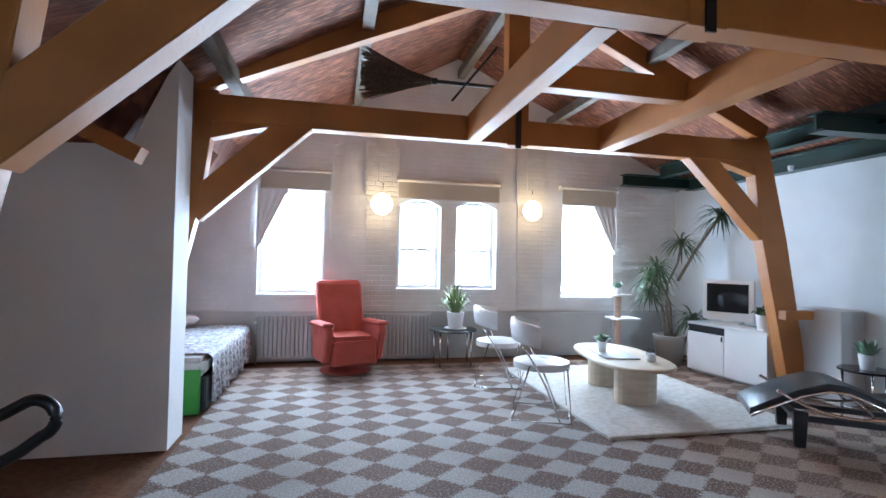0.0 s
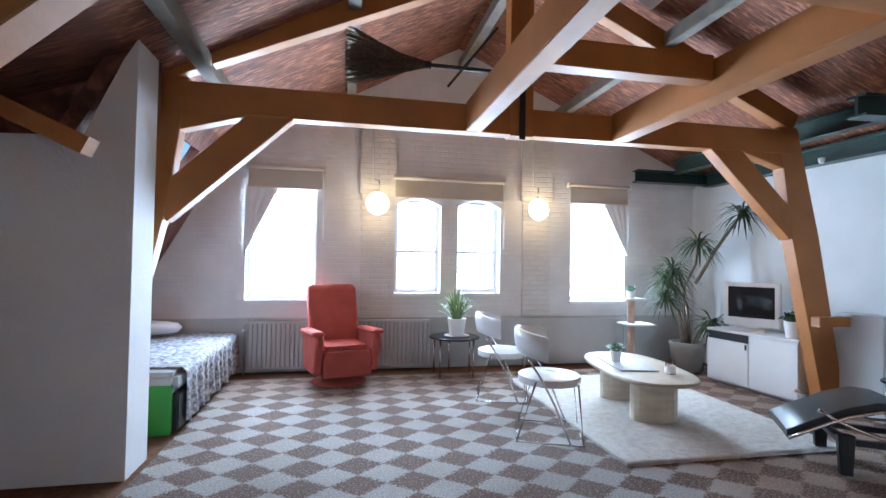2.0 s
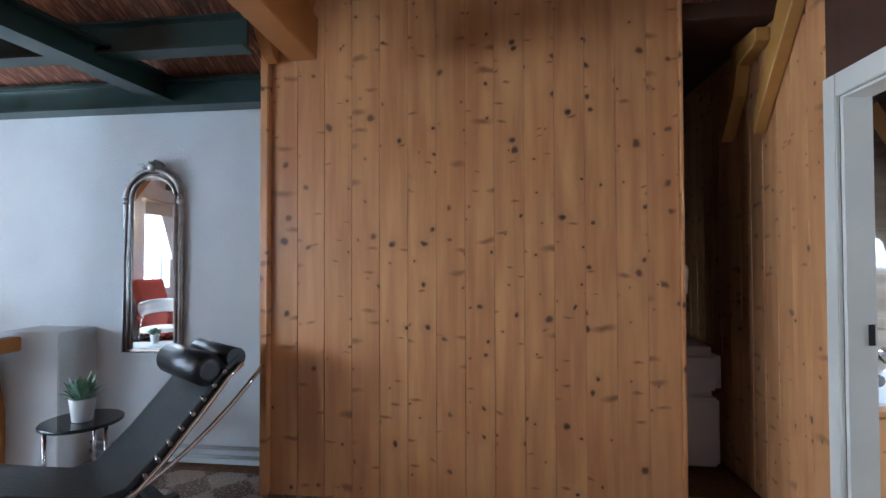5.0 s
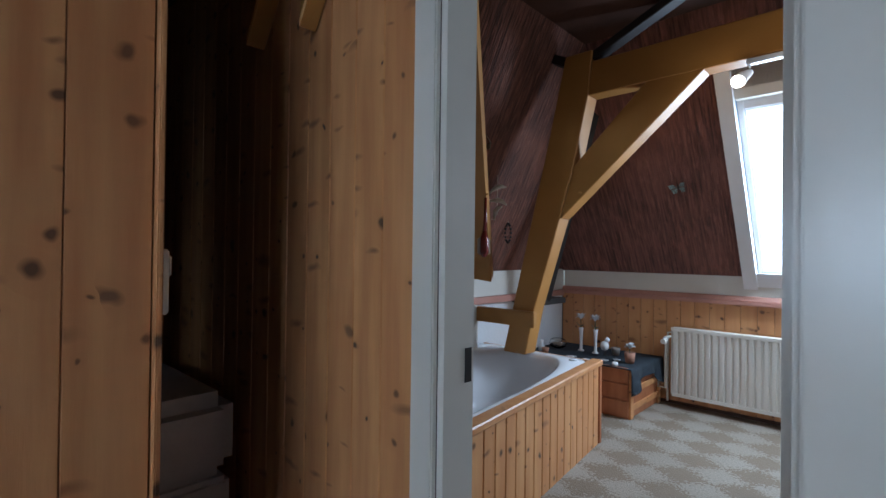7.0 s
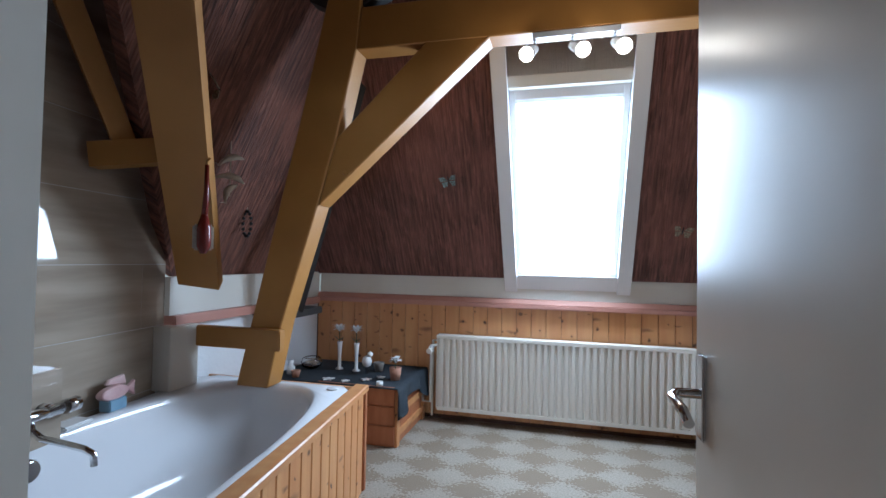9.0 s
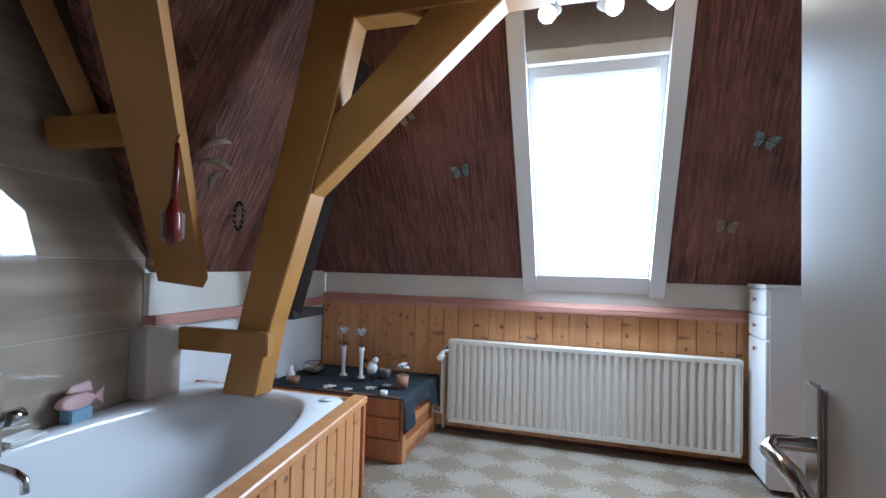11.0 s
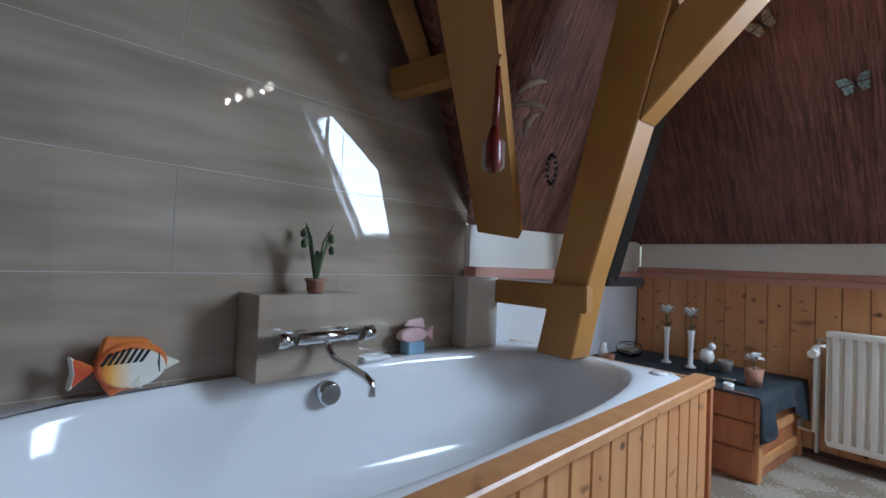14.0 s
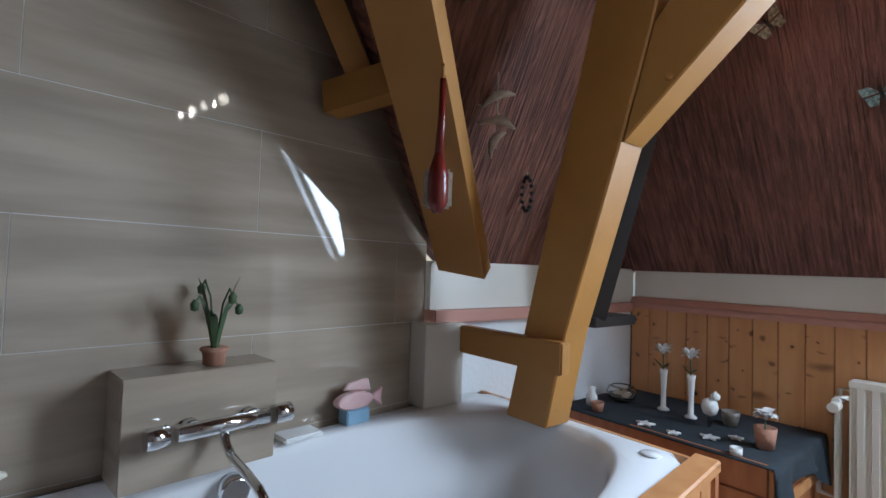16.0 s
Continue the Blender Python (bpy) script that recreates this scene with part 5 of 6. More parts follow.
def bath():
    t = thing("bathtub", (0, 0, 0), "white enamel built-in bath with a pine-clad front", "bathtub")
    t.matrix_world = Matrix.Translation((4.42, 0, 0))
    poly = [Vector(p) for p in ((-0.13, 0.325), (0.097, -1.93), (-0.89, -1.93), (-1.155, 0.325))]
    c = Vector((-0.52, -0.80))
    n = 72
    bm = B()
    def edge(a):
        d = Vector((math.cos(a), math.sin(a)))
        best = 9
        for i in range(4):
            p, q = poly[i], poly[(i + 1) % 4]
            e = q - p
            den = d.x * e.y - d.y * e.x
            if abs(den) < 1e-9:
                continue
            w = p - c
            s = (w.x * e.y - w.y * e.x) / den
            k = (w.x * d.y - w.y * d.x) / den
            if s > 0 and -1e-6 <= k <= 1 + 1e-6:
                best = min(best, s)
        return c + d * best
    def ell(a, s, sy=1.0):
        x, y = math.cos(a), math.sin(a)
        v = 1.06 * sy * s * abs(y) ** 0.75 * (1 if y > 0 else -1)
        return Vector((c.x - 0.058 * v + (0.455 + 0.058 * v) * s * abs(x) ** 0.65 * (1 if x > 0 else -1), c.y + v))
    rings = []
    for kind, z in (("o", 0.52), ("o", 0.570), ("o2", 0.575), (1.02, 0.575), (1.0, 0.568), (0.975, 0.535), (0.94, 0.41), (0.88, 0.24), (0.78, 0.15), (0.55, 0.125)):
        r = []
        for k in range(n):
            a = 6.2832 * k / n
            p = edge(a) if kind == "o" else c + (edge(a) - c) * 0.985 if kind == "o2" else ell(a, kind)
            r.append(bm.verts.new((p.x, p.y, z)))
        rings.append(r)
    for a, b in zip(rings, rings[1:]):
        for k in range(n):
            bm.faces.new((a[k], a[(k + 1) % n], b[(k + 1) % n], b[k])).smooth = True
    bm.faces.new(rings[-1])
    part("tub", bm, ENAMEL, t)
    part("rim_board", prism(B(), [(-0.885, -1.955), (-0.967, -1.955), (-1.235, 0.325), (-1.152, 0.325)], 2, 0.549, 0.587, 0.006), PINE, t, "light pine edging board")
    pan = part("front_panel", prism(B(), [(-0.89, -1.93), (-0.94, -1.93), (-1.205, 0.325), (-1.155, 0.325)], 2, 0.0, 0.549), PINE, t)
    bm = B()
    w = 0.102
    prism(bm, [(0, -w / 2 + 0.001), (-0.012, -w / 2 + 0.007), (-0.012, w / 2 - 0.007), (0, w / 2 - 0.001)], 2, 0.0, 0.548)
    first = made("plank", bm, PINE)
    for i in range(22):
        ob = first if i == 0 else first.copy()
        if i:
            scene.collection.objects.link(ob)
        y = -1.86 + i * w
        ob.location, ob.rotation_euler = (-0.941 - 0.1175 * (y + 1.93), y, 0.0), (0, 0, radians(6.7))
        ob.parent = pan
    part("corner_post", box(B(), -0.962, -1.952, 0, -0.90, -1.92, 0.548, 0.004), ORANGEWOOD, t)
    part("end_panel", box(B(), -0.89, -1.95, 0, 0.09, -1.932, 0.57), PINE, t)
    part("overflow_knob", tube(B(), [(-0.06, -0.76, 0.49), (-0.115, -0.76, 0.485), (-0.13, -0.76, 0.484)], 0.05, 24, radii=[0.036, 0.046, 0.038]), CHROME, t)
    part("plug_cap", lathe(B(), [(0.03, 0.0), (0.034, 0.004), (0.028, 0.008), (0.001, 0.009)], 20, (-0.80, -1.84, 0.575)), ENAMEL, t)
    return t


bath()
led = structure("trim_tiled_ledge", box(B(), -0.156, -0.84, 0.573, -0.001, -0.44, 0.855, 0.003), TILE, "grey-beige tiled ledge box above the bath", "trim")
led.matrix_world = BT
fa = thing("bath_tap", (0, 0, 0), "chrome wall-mounted bath tap with curved spout", "tap")
fa.matrix_world = BT @ Matrix.Translation((-0.006, -0.535, 0.022))
part("body", tube(B(), [(-0.19, -0.02, 0.69), (-0.19, -0.26, 0.69)], 0.022, 14), CHROME, fa)
for v in (-0.0, -0.28):
    part("tap_handle", tube(B(), [(-0.19, v, 0.69), (-0.19, v + (0.05 if v == 0 else -0.05), 0.69)], 0.028, 14), CHROME, fa)
for v in (-0.06, -0.22):
    part("wall_rose", tube(B(), [(-0.151, v, 0.69), (-0.19, v, 0.69)], 0.026, 14), CHROME, fa)
part("spout", tube(B(), [(-0.19, -0.14, 0.685), (-0.20, -0.14, 0.645), (-0.24, -0.14, 0.62), (-0.34, -0.135, 0.61), (-0.42, -0.13, 0.60), (-0.455, -0.13, 0.585), (-0.458, -0.13, 0.545)], 0.012, 10), CHROME, fa)


def snowdrops():
    t = thing("snowdrop_ornament", (0, 0, 0), "painted metal snowdrop ornament in a small pot", "ornament")
    t.matrix_world = BT @ Matrix.Translation((-0.10, -0.675, 0.856))
    part("pot", lathe(B(), [(0.022, 0), (0.030, 0.004), (0.032, 0.035), (0.04, 0.045), (0.036, 0.05), (0.001, 0.048)], 18), TERRA, t)
    bm = B()
    for i in range(7):
        a = i * 0.9
        leaf(bm, (0.008 * math.cos(a), 0.008 * math.sin(a), 0.045), (0.05 * math.cos(a), 0.06 * math.sin(a), 0.15 + 0.05 * (i % 3)), 0.010, 0.03)
    part("leaves", bm, LEAF, t)
    for a, h in ((0.3, 0.24), (2.0, 0.20), (3.4, 0.22), (5.0, 0.18)):
        x, y = 0.05 * math.cos(a), 0.06 * math.sin(a)
        part("flower_stem", tube(B(), [(0, 0, 0.045), (x * 0.5, y * 0.5, h * 0.8), (x, y, h), (x * 1.25, y * 1.25, h - 0.02)], 0.003, 5), LEAF, t)
        part("flower_head", lathe(B(), [(0.004, 0.0), (0.012, -0.012), (0.010, -0.03), (0.0, -0.034)], 10, (x * 1.25, y * 1.25, h - 0.01)), LEAF, t)


snowdrops()


def fish(name, m, length, label, body_mat, tail_mat, stripes, base=None):
    """A flat carved wooden fish standing on edge, nose along -y."""
    t = thing(name, (0, 0, 0), label, "ornament")
    t.matrix_world = m
    def blob(pts, x, lo=0.0):
        return prism(B(), pts, 0, -x, x, 0.006)
    n = 20
    bodyp = [(-length * 0.30 * math.cos(6.2832 * k / n) * (1.15 if math.cos(6.2832 * k / n) > 0 else 1.0), length * 0.30 + length * (0.24 if stripes else 0.13) * math.sin(6.2832 * k / n)) for k in range(n)]
    part("body", blob(bodyp, 0.020), body_mat, t)
    part("tail", blob([(length * 0.26, length * 0.30), (length * 0.50, length * 0.44), (length * 0.47, length * 0.28), (length * 0.50, length * 0.12)], 0.012), tail_mat, t)
    part("top_fin", blob([(-length * 0.22, length * 0.47), (-length * 0.15, length * 0.56), (length * 0.22, length * 0.60), (length * 0.28, length * 0.40)], 0.010), tail_mat, t)
    part("lower_fin", blob([(-length * 0.08, length * 0.10), (length * 0.15, length * 0.0), (length * 0.24, length * 0.15)], 0.010), tail_mat, t)
    if stripes:
        part("side", blob([(a * 0.93 - 0.004, length * 0.30 + (b - length * 0.30) * 0.86 - 0.008) for a, b in bodyp], 0.0215), FISHSIDE, t, "white side fading to yellow and orange")
        part("snout", blob([(-length * 0.49, length * 0.27), (-length * 0.32, length * 0.36), (-length * 0.32, length * 0.20)], 0.015), FISHWHITE, t)
        part("eye_band", blob([(-length * 0.275, length * 0.40), (-length * 0.235, length * 0.43), (-length * 0.225, length * 0.30), (-length * 0.25, length * 0.17), (-length * 0.285, length * 0.19)], 0.023), FISHBLACK, t)
        part("tail_edge", blob([(length * 0.46, length * 0.43), (length * 0.505, length * 0.445), (length * 0.475, length * 0.28), (length * 0.505, length * 0.115), (length * 0.46, length * 0.13), (length * 0.435, length * 0.28)], 0.0135), FISHWHITE, t)
        part("side_fin", blob([(-length * 0.10, length * 0.22), (length * 0.02, length * 0.10), (-length * 0.12, length * 0.05)], 0.024), FISHWHITE, t)
        for k in range(7):
            y = -length * (0.17 - 0.055 * k)
            h = length * (0.49 - 0.012 * abs(k - 3))
            part("stripe", blob([(y, h), (y + 0.004, h), (y + 0.030, length * 0.31), (y + 0.026, length * 0.31)], 0.0228), FISHBLACK, t)
    if base:
        part("base", box(B(), -0.03, -0.05, -0.004, 0.03, 0.05, length * 0.19, 0.004), base, t)


fish("wooden_fish", BT @ Matrix.Translation((-0.055, -0.118, 0.576)) @ Matrix.Rotation(radians(4), 4, "Z"), 0.28, "orange and white striped wooden fish on the bath edge", FISHRED, FISHRED, True)
fish("wooden_fish", BT @ Matrix.Translation((-0.06, -1.20, 0.580)) @ Matrix.Rotation(radians(180), 4, "Z"), 0.25, "pale pink wooden fish on a blue base on the bath edge", PINKFISH, PINKFISH, False, BLUEBASE)
sd = thing("soap_dish", (0, 0, 0), "clear glass soap dish on the bath edge", "soap dish")
sd.matrix_world = BT @ Matrix.Translation((-0.07, -0.97, 0.576))
part("dish", box(B(), -0.045, -0.07, 0, 0.045, 0.07, 0.018, 0.006), CERAMIC, sd)
bx = structure("trim_tiled_column", box(B(), 4.405, -1.72, 0.573, 4.518, -1.515, 0.915, 0.003), BOARD, "tiled column end beside the bath", "trim")

# yellow hip board with strut
def board(name, a, b, w, th, face, material, parent):
    a, b = Vector(a), Vector(b)
    d = (b - a).normalized()
    s = d.cross(Vector(face)).normalized()
    nrm = s.cross(d)
    bm = B()
    vs = [bm.verts.new(p + s * i * w / 2 + nrm * j * th / 2) for p in (a, b) for i, j in ((-1, -1), (1, -1), (1, 1), (-1, 1))]
    for f in ((3, 2, 1, 0), (4, 5, 6, 7), (0, 1, 5, 4), (1, 2, 6, 5), (2, 3, 7, 6), (3, 0, 4, 7)):
        bm.faces.new([vs[i] for i in f])
    bmesh.ops.recalc_face_normals(bm, faces=bm.faces[:])
    return part(name, bm, material, parent)


hb = thing("hip_rafter", (0, 0, 0), "wide ochre-painted hip rafter board with strut", "beam")
board("rafter_board", (4.36, -1.67, 1.15), (3.43, -0.27, 2.85), 0.215, 0.07, (-0.213, 0.674, -0.672), OCHRE, hb)
board("strut", (4.415, -1.06, 1.735), (4.11, -1.20, 1.775), 0.11, 0.09, (-0.6, 0.8, 0), OCHRE, hb)
board("back_brace", (4.33, -1.14, 1.80), (4.25, -0.70, 2.46), 0.09, 0.07, (-0.75, 0.62, 0), OCHRE, hb)
# black board put in for the soft shadow on the reed beside the post
board("post_shadow_board", (4.225, -2.40, 0.94), (3.74, -2.40, 2.66), 0.14, 0.07, (-0.5, 0.8, 0), BLACKWALL, hb)
wb = thing("collar_beam", (0, 0, 0), "ochre-painted short beam ending before the closet wall", "beam")
board("timber", (-3.45, 4.36, 2.29), (-2.66, 4.36, 1.925), 0.10, 0.12, (0, -1, 0), OCHRE_LIV, wb)
sh = thing("black_shelf", (0, 0, 0), "small black wooden shelf behind the post", "shelf")
part("board", box(B(), 4.17, -2.72, 0.885, 4.518, -2.35, 0.935, 0.004), BLACKWALL, sh)

bb = thing("bath_brush", (3.91, -1.17, 1.70), "dark red wooden bath brush hanging from a hook", "brush", 50)
part("handle", tube(B(), [(0, 0, 0), (0.0, 0.0, -0.12), (0.005, 0, -0.24)], 0.012, 8, radii=[0.009, 0.011, 0.014]), REDWOOD, bb)
part("head", tube(B(), [(0.005, 0, -0.22), (0.005, 0, -0.28), (0.005, 0, -0.36), (0.005, 0, -0.39)], 0.03, 12, radii=[0.014, 0.030, 0.030, 0.012]), REDWOOD, bb)
part("bristles", box(B(), -0.036, -0.034, -0.375, 0.046, 0.004, -0.262, 0.008), BRISTLE, bb)
part("hook", tube(B(), [(0, 0.05, 0.02), (0, 0.0, 0.02), (0, -0.01, 0.0)], 0.006, 6), OCHRE, bb)
mo = thing("dolphin_mobile", (4.18, -1.66, 1.63), "carved wooden dolphin mobile on strings", "mobile")
part("string", tube(B(), [(0, 0, 0.0), (0, 0, 0.36)], 0.003, 5), SHELL, mo)
for z, s, tl in ((0.20, 0.07, 20), (0.10, 0.075, -10), (0.02, 0.06, 60)):
    bm = tube(B(), [(-s, 0, -0.01), (-s * 0.5, 0, 0.012), (0, 0, 0.016), (s * 0.6, 0, 0.004), (s, 0, -0.012)], 0.02, 8, radii=[0.004, 0.017, 0.02, 0.011, 0.004])
    leaf(bm, (s * 0.9, 0, -0.012), (s * 1.25, 0.0, 0.015), 0.018)
    d = part("dolphin", bm, SHELL, mo)
    d.matrix_local = pose(0, 0, z, 0, tl, 40)
bk = thing("bead_string", (4.34, -2.03, 1.43), "short string of dark and pale beads on the reed wall", "beads")
bm = B()
for k in range(14):
    a = 6.2832 * k / 14
    bmesh.ops.create_icosphere(bm, subdivisions=1, radius=0.012, matrix=Matrix.Translation((0.03 * math.cos(a), 0, 0.08 + 0.08 * math.sin(a))))
part("beads", bm, FISHBLACK, bk)
part("string", tube(B(), [(0, 0, 0.16), (0, 0.0, 0.20)], 0.003, 5), SHELL, bk)


def butterfly(x, z, turn, material, dy=0.04):
    t = thing("butterfly_ornament", (0, 0, 0), "teal patterned butterfly pinned to the reed wall" if material == WING else "tan patterned butterfly pinned to the reed wall", "butterfly", group="butterflies on the reed wall")
    t.matrix_world = Matrix.Translation((x, SK(z) + dy, z)) @ pose(0, 0, 0, -33, turn, 0) @ Matrix.Scale(0.78, 4)
    for s in (-1, 1):
        bm = B()
        for pts in (((0.008, 0.01), (0.04, 0.055), (0.085, 0.06), (0.075, 0.015)), ((0.008, 0.0), (0.07, 0.005), (0.06, -0.045), (0.025, -0.05))):
            prism(bm, [(s * a, b) for a, b in pts], 1, -0.002, 0.002)
        w = part("wing", bm, material, t)
        w.rotation_euler = (0, 0, s * radians(22))
    part("body", tube(B(), [(0, 0, -0.035), (0, 0, 0.0), (0, 0, 0.04)], 0.006, 6, radii=[0.003, 0.007, 0.004]), FISHBLACK, t)


butterfly(3.52, 2.19, 35, WINGPALE)
butterfly(3.205, 1.875, 10, WING)
butterfly(1.605, 1.53, -8, WINGPALE)
butterfly(1.49, 1.97, -20, WING)

moth = thing("butterfly_ornament", (0, 0, 0), "pale tan butterfly pinned beside the hip rafter", "butterfly", group="butterflies on the reed wall")
moth.matrix_world = Matrix.Translation((4.03, -1.37, 2.12)) @ pose(0, 0, 0, -25, 50, -60) @ Matrix.Scale(0.8, 4)
for side in (-1, 1):
    w = part("wing", prism(B(), [(side * a, b) for a, b in ((0.006, -0.02), (0.03, 0.05), (0.085, 0.075), (0.08, 0.02), (0.05, -0.03))], 1, -0.002, 0.002), WINGPALE, moth)
    w.rotation_euler = (0, 0, side * radians(20))
part("body", tube(B(), [(0, 0, -0.035), (0, 0, 0.0), (0, 0, 0.04)], 0.006, 6, radii=[0.003, 0.007, 0.004]), FISHBLACK, moth)

radiator("radiator", (3.37, -3.17, 0.10), 1.90, 0.60, RADWHITE, "ivory ribbed panel radiator on the wainscot", 180)
rad_pipe = thing("heating_pipe", (0, 0, 0), "ivory heating pipes beside the bathroom radiator", "pipe")
part("pipe", tube(B(), [(3.38, -3.15, 0.62), (3.42, -3.15, 0.62), (3.42, -3.15, 0.16), (3.49, -3.17, 0.16), (3.50, -3.2, 0.22)], 0.012), RADWHITE, rad_pipe)
part("valve", tube(B(), [(3.42, -3.15, 0.58), (3.42, -3.07, 0.58)], 0.022, 12), RADWHITE, rad_pipe)

bch = thing("wooden_chest", (0, 0, 0), "low orange-stained wooden chest behind the bath", "chest")
part("body", box(B(), 3.51, BY, 0.0, 4.515, -2.56, 0.40, 0.004), ORANGEWOOD, bch)
for z in (0.02, 0.155, 0.29):
    part("drawer", box(B(), 3.51, -2.56, z, 4.10, -2.543, z + 0.125, 0.003), ORANGEWOOD, bch)
for y in (-3.21, -2.59):
    part("side_stile", box(B(), 3.492, y - 0.03, 0, 3.51, y + 0.03, 0.40, 0.003), PINE, bch)
for z in (0.06, 0.20, 0.34):
    part("side_rail", box(B(), 3.496, -3.18, z, 3.51, -2.62, z + 0.05, 0.003), PINE, bch)
bm = B()
rows = []
for j in range(25):
    y = -3.25 + 0.73 * j / 24
    row = [(4.51 - 1.03 * i / 20, y, 0.413 + 0.002 * noise.noise((i, j, 5))) for i in range(21)]
    for k in range(1, 8):
        s = k / 7
        row.append((3.475 - 0.012 * s - 0.02 * s * math.sin(j * 0.7), y + 0.03 * s * math.sin(j * 0.5), 0.410 - s * (0.08 + 0.13 * (0.5 + 0.5 * math.cos(j * 0.26)))))
    rows.append(row)
sheet(bm, rows, 0.006)
tagged(made("tablecloth", bm, NAVY), "dark navy cloth draped over the wooden chest", "cloth")
CZ = 0.416


def flower_vase(x, y):
    t = thing("bud_vase", (x, y, CZ), "slender white bud vase with a white flower", "vase", group="bud vases on the chest")
    part("vase", lathe(B(), [(0.03, 0), (0.032, 0.006), (0.014, 0.02), (0.013, 0.10), (0.018, 0.19), (0.022, 0.22), (0.016, 0.22), (0.012, 0.12), (0.001, 0.1)], 16), CERAMIC, t)
    part("stem", tube(B(), [(0, 0, 0.15), (0.005, 0, 0.30)], 0.004, 5), LEAF, t)
    bm = B()
    for i in range(26):
        a = i * 2.4
        leaf(bm, (0.005, 0, 0.30), (0.005 + 0.055 * math.cos(a), 0.055 * math.sin(a), 0.315 + 0.02 * (i % 3)), 0.011, 0.012)
    part("flower", bm, CERAMIC, t)
    bm = B()
    leaf(bm, (0.0, 0, 0.22), (0.05, 0.01, 0.27), 0.012), leaf(bm, (0, 0, 0.23), (-0.04, 0.02, 0.26), 0.012)
    part("leaves", bm, LEAF, t)


flower_vase(4.125, -2.94)
flower_vase(3.97, -2.92)
fb = thing("glass_bowl", (4.35, -2.90, CZ), "round glass bowl filled with shells", "bowl")
part("bowl", lathe(B(), [(0.04, 0), (0.075, 0.02), (0.085, 0.05), (0.07, 0.085), (0.055, 0.09), (0.052, 0.087), (0.067, 0.08), (0.08, 0.05), (0.07, 0.024), (0.001, 0.01)], 24), GLASS, fb)
bm = B()
for i in range(16):
    bmesh.ops.create_icosphere(bm, subdivisions=1, radius=0.018, matrix=Matrix.Translation((random.uniform(-0.04, 0.04), random.uniform(-0.04, 0.04), 0.03 + 0.02 * random.random())) @ Matrix.Diagonal((1, 1.3, 0.7, 1)))
part("shells", bm, SHELL, fb)
jar = thing("small_jar", (4.40, -2.68, CZ), "small clear jar with terracotta saucer", "jar")
part("body", lathe(B(), [(0.03, 0), (0.032, 0.05), (0.018, 0.07), (0.022, 0.10), (0.001, 0.1)], 14), CERAMIC, jar)
pot2 = thing("terracotta_pot", (4.31, -2.60, CZ), "small empty terracotta pot on the cloth", "pot")
part("body", lathe(B(), [(0.025, 0), (0.035, 0.05), (0.03, 0.05), (0.022, 0.01)], 14), TERRA, pot2)
bd = thing("bird_figurine", (3.85, -2.85, CZ), "white wooden bird figurine on thin legs", "ornament")
part("body", lathe(B(), [(0.0, 0.05), (0.03, 0.065), (0.04, 0.095), (0.03, 0.13), (0.0, 0.145)], 14), CERAMIC, bd)
part("head", lathe(B(), [(0.0, 0.13), (0.02, 0.14), (0.022, 0.16), (0.0, 0.18)], 12, (-0.025, 0, 0)), CERAMIC, bd)
for y in (-0.012, 0.012):
    part("leg", tube(B(), [(0, y, 0), (0, y, 0.06)], 0.003, 5), BLACKSTEEL, bd)
cp = thing("grey_cup", (3.80, -2.97, CZ), "small dark grey cup on the cloth", "cup")
part("body", lathe(B(), [(0.03, 0), (0.04, 0.05), (0.042, 0.07), (0.037, 0.07), (0.03, 0.01)], 16), TAUPE, cp)
gv = thing("glass_vase", (3.585, -2.76, CZ), "square glass vase with pebbles and a white flower", "vase")
part("glass", lathe(B(), [(0.035, 0), (0.045, 0.09), (0.042, 0.09), (0.033, 0.006)], 16), TERRA, gv)
bm = B()
for i in range(30):
    a = i * 2.4
    leaf(bm, (0, 0, 0.12), (0.05 * math.cos(a), 0.05 * math.sin(a), 0.13 + 0.012 * (i % 4)), 0.014, 0.014)
part("flower", bm, CERAMIC, gv)
part("stem", tube(B(), [(0, 0, 0.02), (0, 0, 0.125)], 0.004, 5), LEAF, gv)
tl = thing("tea_light", (3.63, -2.565, CZ), "white tea light in a small holder", "candle")
part("holder", lathe(B(), [(0.024, 0), (0.024, 0.03), (0.02, 0.03), (0.019, 0.01)], 14), CERAMIC, tl)
for x, y, r in ((4.05, -2.61, 0.05), (3.905, -2.595, 0.035), (3.78, -2.68, 0.045), (3.705, -2.775, 0.035)):
    pts = []
    for k in range(10):
        a = 6.2832 * k / 10
        q = r if k % 2 == 0 else r * 0.45
        pts.append((x + q * math.cos(a), y + q * math.sin(a)))
    tagged(made("starfish", prism(B(), pts, 2, CZ, CZ + 0.010, 0.002), CERAMIC), "white starfish ornament on the navy cloth", "starfish", "starfish on the cloth")

cb = thing("bathroom_cabinet", (0, 0, 0), "narrow white bathroom cabinet with two drawers and a door", "cabinet")
part("body", box(B(), 0.78, -3.22, 0.03, 1.40, -2.90, 1.165, 0.003), WHITE, cb)
part("top", box(B(), 0.76, -3.22, 1.165, 1.425, -2.885, 1.185, 0.003), WHITE, cb)
for z0, z1, nm in ((1.01, 1.155, "drawer"), (0.87, 1.00, "drawer"), (0.05, 0.86, "door")):
    d = part(nm, box(B(), 1.40, -3.215, z0, 1.417, -2.905, z1, 0.003), WHITE, cb)
    part("knob", tube(B(), [(1.417, -3.06, z1 - 0.06), (1.437, -3.06, z1 - 0.06)], 0.012, 10), CHROME, d)
bs = thing("wash_basin", (1.05, -2.2, 0), "teal glass wash basin on a wooden stand", "basin")
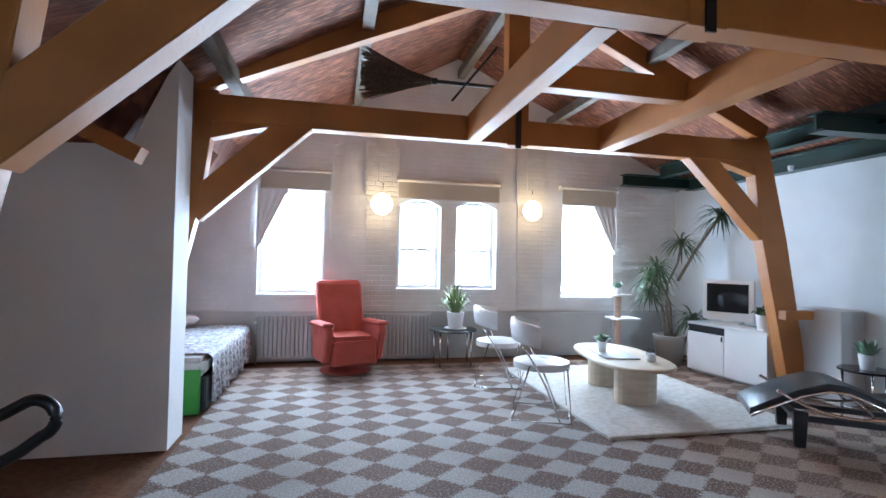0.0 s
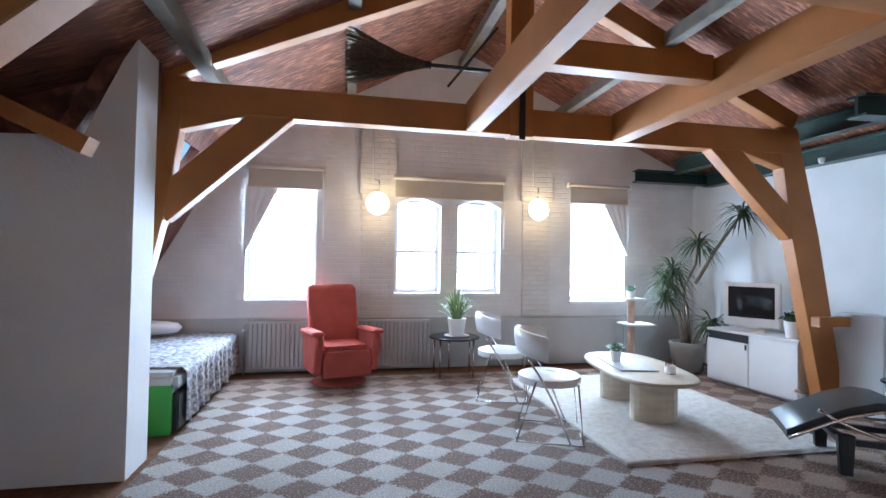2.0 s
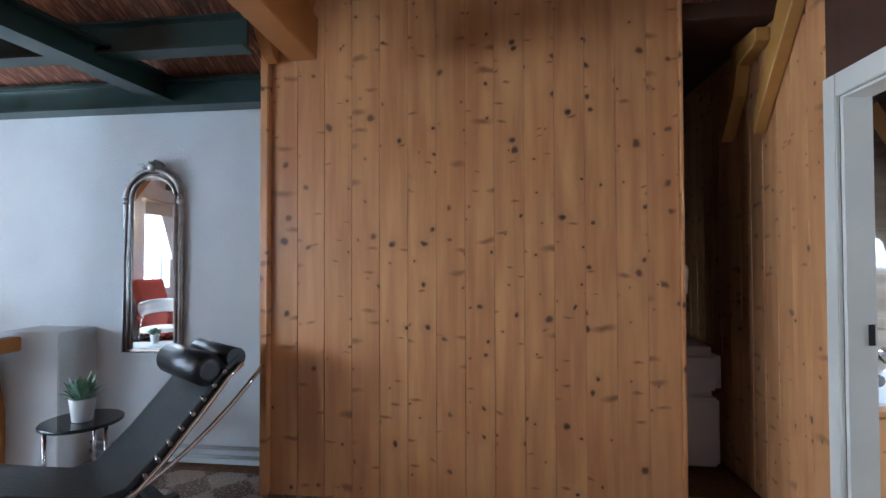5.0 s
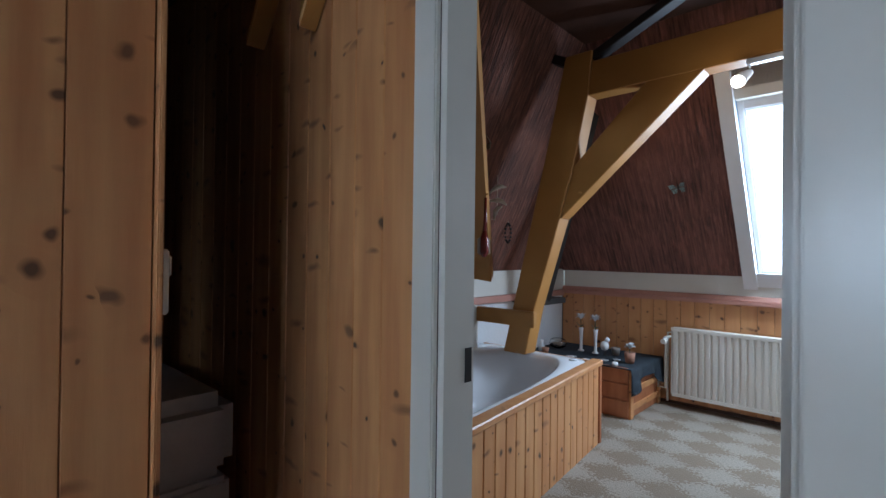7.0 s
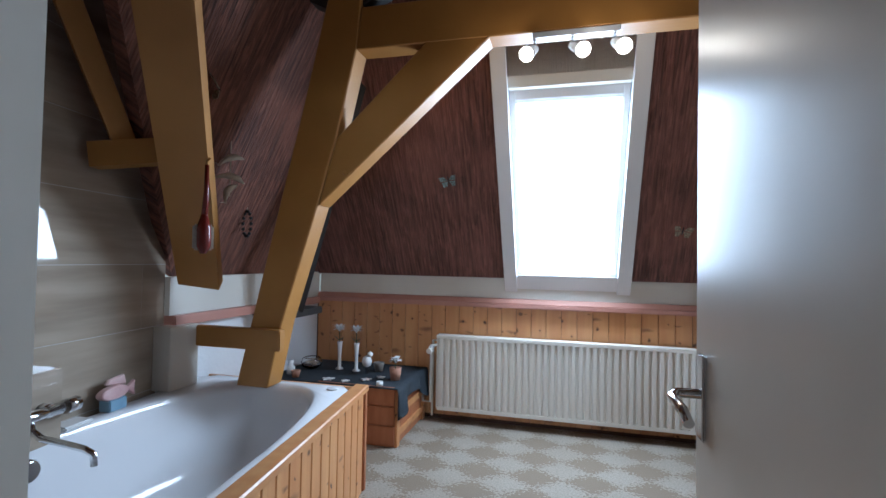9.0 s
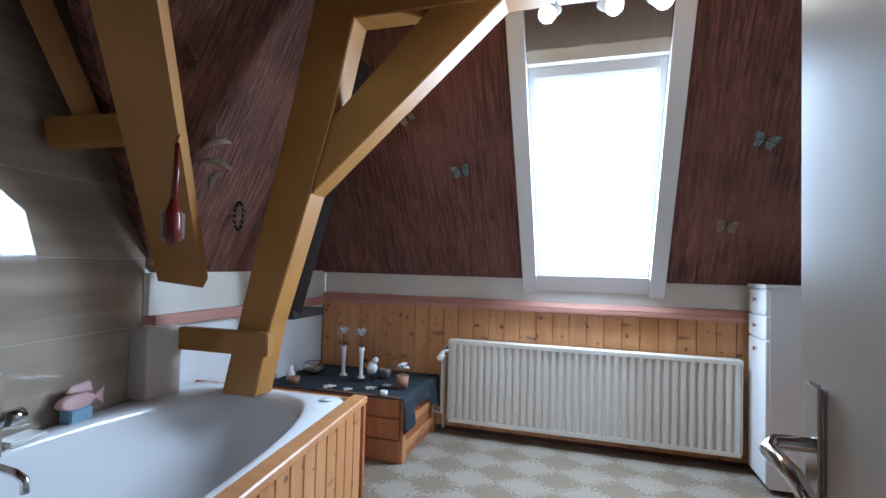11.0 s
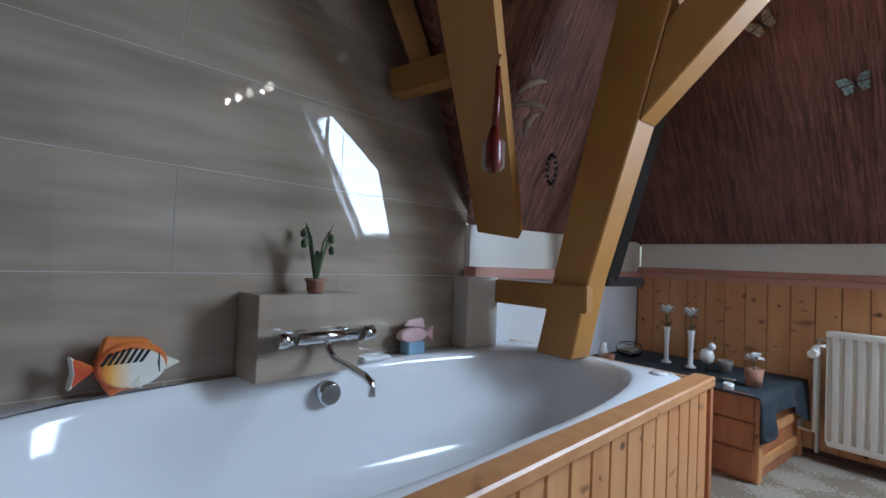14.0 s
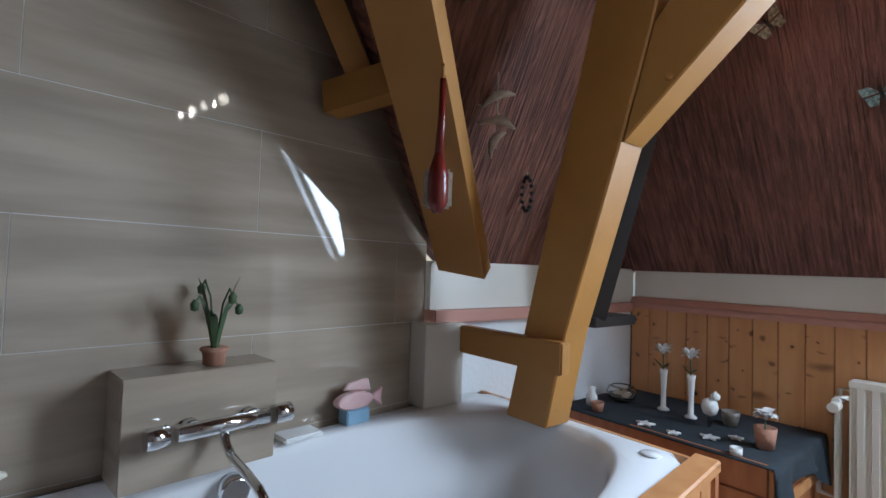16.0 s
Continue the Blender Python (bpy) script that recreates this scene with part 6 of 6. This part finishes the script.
part("stand", box(B(), -0.3, -0.25, 0, 0.3, 0.25, 0.78, 0.01), ORANGEWOOD, bs)
part("bowl", lathe(B(), [(0.10, 0.78), (0.16, 0.80), (0.23, 0.90), (0.24, 0.93), (0.225, 0.93), (0.15, 0.82), (0.001, 0.80)], 28), TEAL, bs)

rs = thing("spot_rail", (0, 0, 0), "white ceiling rail with three lit spotlights", "lamp")
part("rail", box(B(), 2.14, -1.80, 2.40, 2.55, -1.755, 2.429, 0.003), WHITE, rs)
for x, dx in ((2.54, 0.02), (2.36, -0.03), (2.165, -0.02)):
    s = part("spot_arm", tube(B(), [(x, -1.78, 2.40), (x, -1.78, 2.355)], 0.008, 8), CHROME, rs)
    part("spot_shade", tube(B(), [(x, -1.79, 2.36), (x + dx, -1.72, 2.32), (x + dx * 1.6, -1.68, 2.29)], 0.03, 14, radii=[0.02, 0.032, 0.038]), WHITE, s)
    part("bulb", tube(B(), [(x + dx * 1.6, -1.68, 2.29), (x + dx * 1.8, -1.655, 2.275)], 0.03, 14, radii=[0.034, 0.026]), SPOTGLASS, s)
    glow_lamp("spot_light", (x + dx * 3, -1.60, 2.22), 2.2, 0.015, (1.0, 0.85, 0.66))

# ---- outside ----
structure("ground", box(B(), -400, -400, -6.2, 400, 400, -6.0), FIELD, "distant green ground seen through the windows", "ground")
random.seed(5)
for i in range(9):
    t = thing("tree", (random.uniform(-14, 18), random.uniform(34, 46), -6.0) if i < 5 else (random.uniform(-6, 12), random.uniform(-34, -24), -6.0), "distant leafy tree outside the window", "tree", group="trees outside")
    part("trunk", tube(B(), [(0, 0, 0), (0.1, 0, 2.5), (0, 0.1, 5)], 0.3, 8, radii=[0.35, 0.25, 0.12]), BARK, t)
    bm = B()
    for k in range(420):
        a, e, r = random.uniform(0, 6.28), random.uniform(-0.6, 1.5), random.uniform(1.0, 2.6)
        c = Vector((r * math.cos(a) * math.cos(e), r * math.sin(a) * math.cos(e), 5.0 + 1.3 * r * math.sin(e)))
        q = [bm.verts.new(c + Vector((random.gauss(0, 0.28), random.gauss(0, 0.28), random.gauss(0, 0.28)))) for _ in range(3)]
        bm.faces.new(q)
    part("crown", bm, TREETOPS, t)


# ---- boards, tiles and other pieces of the setting ----
planks(wall1, 1, 3.204, 0.97, 3.27, 0, 3.15, 0.165, PINE_RED, -1)
planks(wall2, 0, WY + 0.001, D1 + 0.085, 5.0, 0, 2.9, 0.13, PINE_RED, 1)
planks(wall2, 0, WY + 0.001, 0.3, D0 - 0.105, 0, 2.9, 0.13, PINE_RED, 1)
planks(back, 0, BY - 0.012, 1.0, 4.51, 0.03, 0.93, 0.118, PINE, 1)
for row in range(9):
    z = -0.083 + row / 3
    cuts = [-1.60, -0.83, 0.325] if row % 2 == 0 else [-1.60, -1.43, -0.23, 0.325]
    for a, b in zip(cuts, cuts[1:]):
        ob = made("tile", box(B(), 0.0, a + 0.0012, max(z, 0) + 0.0012, 0.012, b - 0.0012, min(z + 0.3321, 2.9)), TILE)
        ob.parent = tilewall
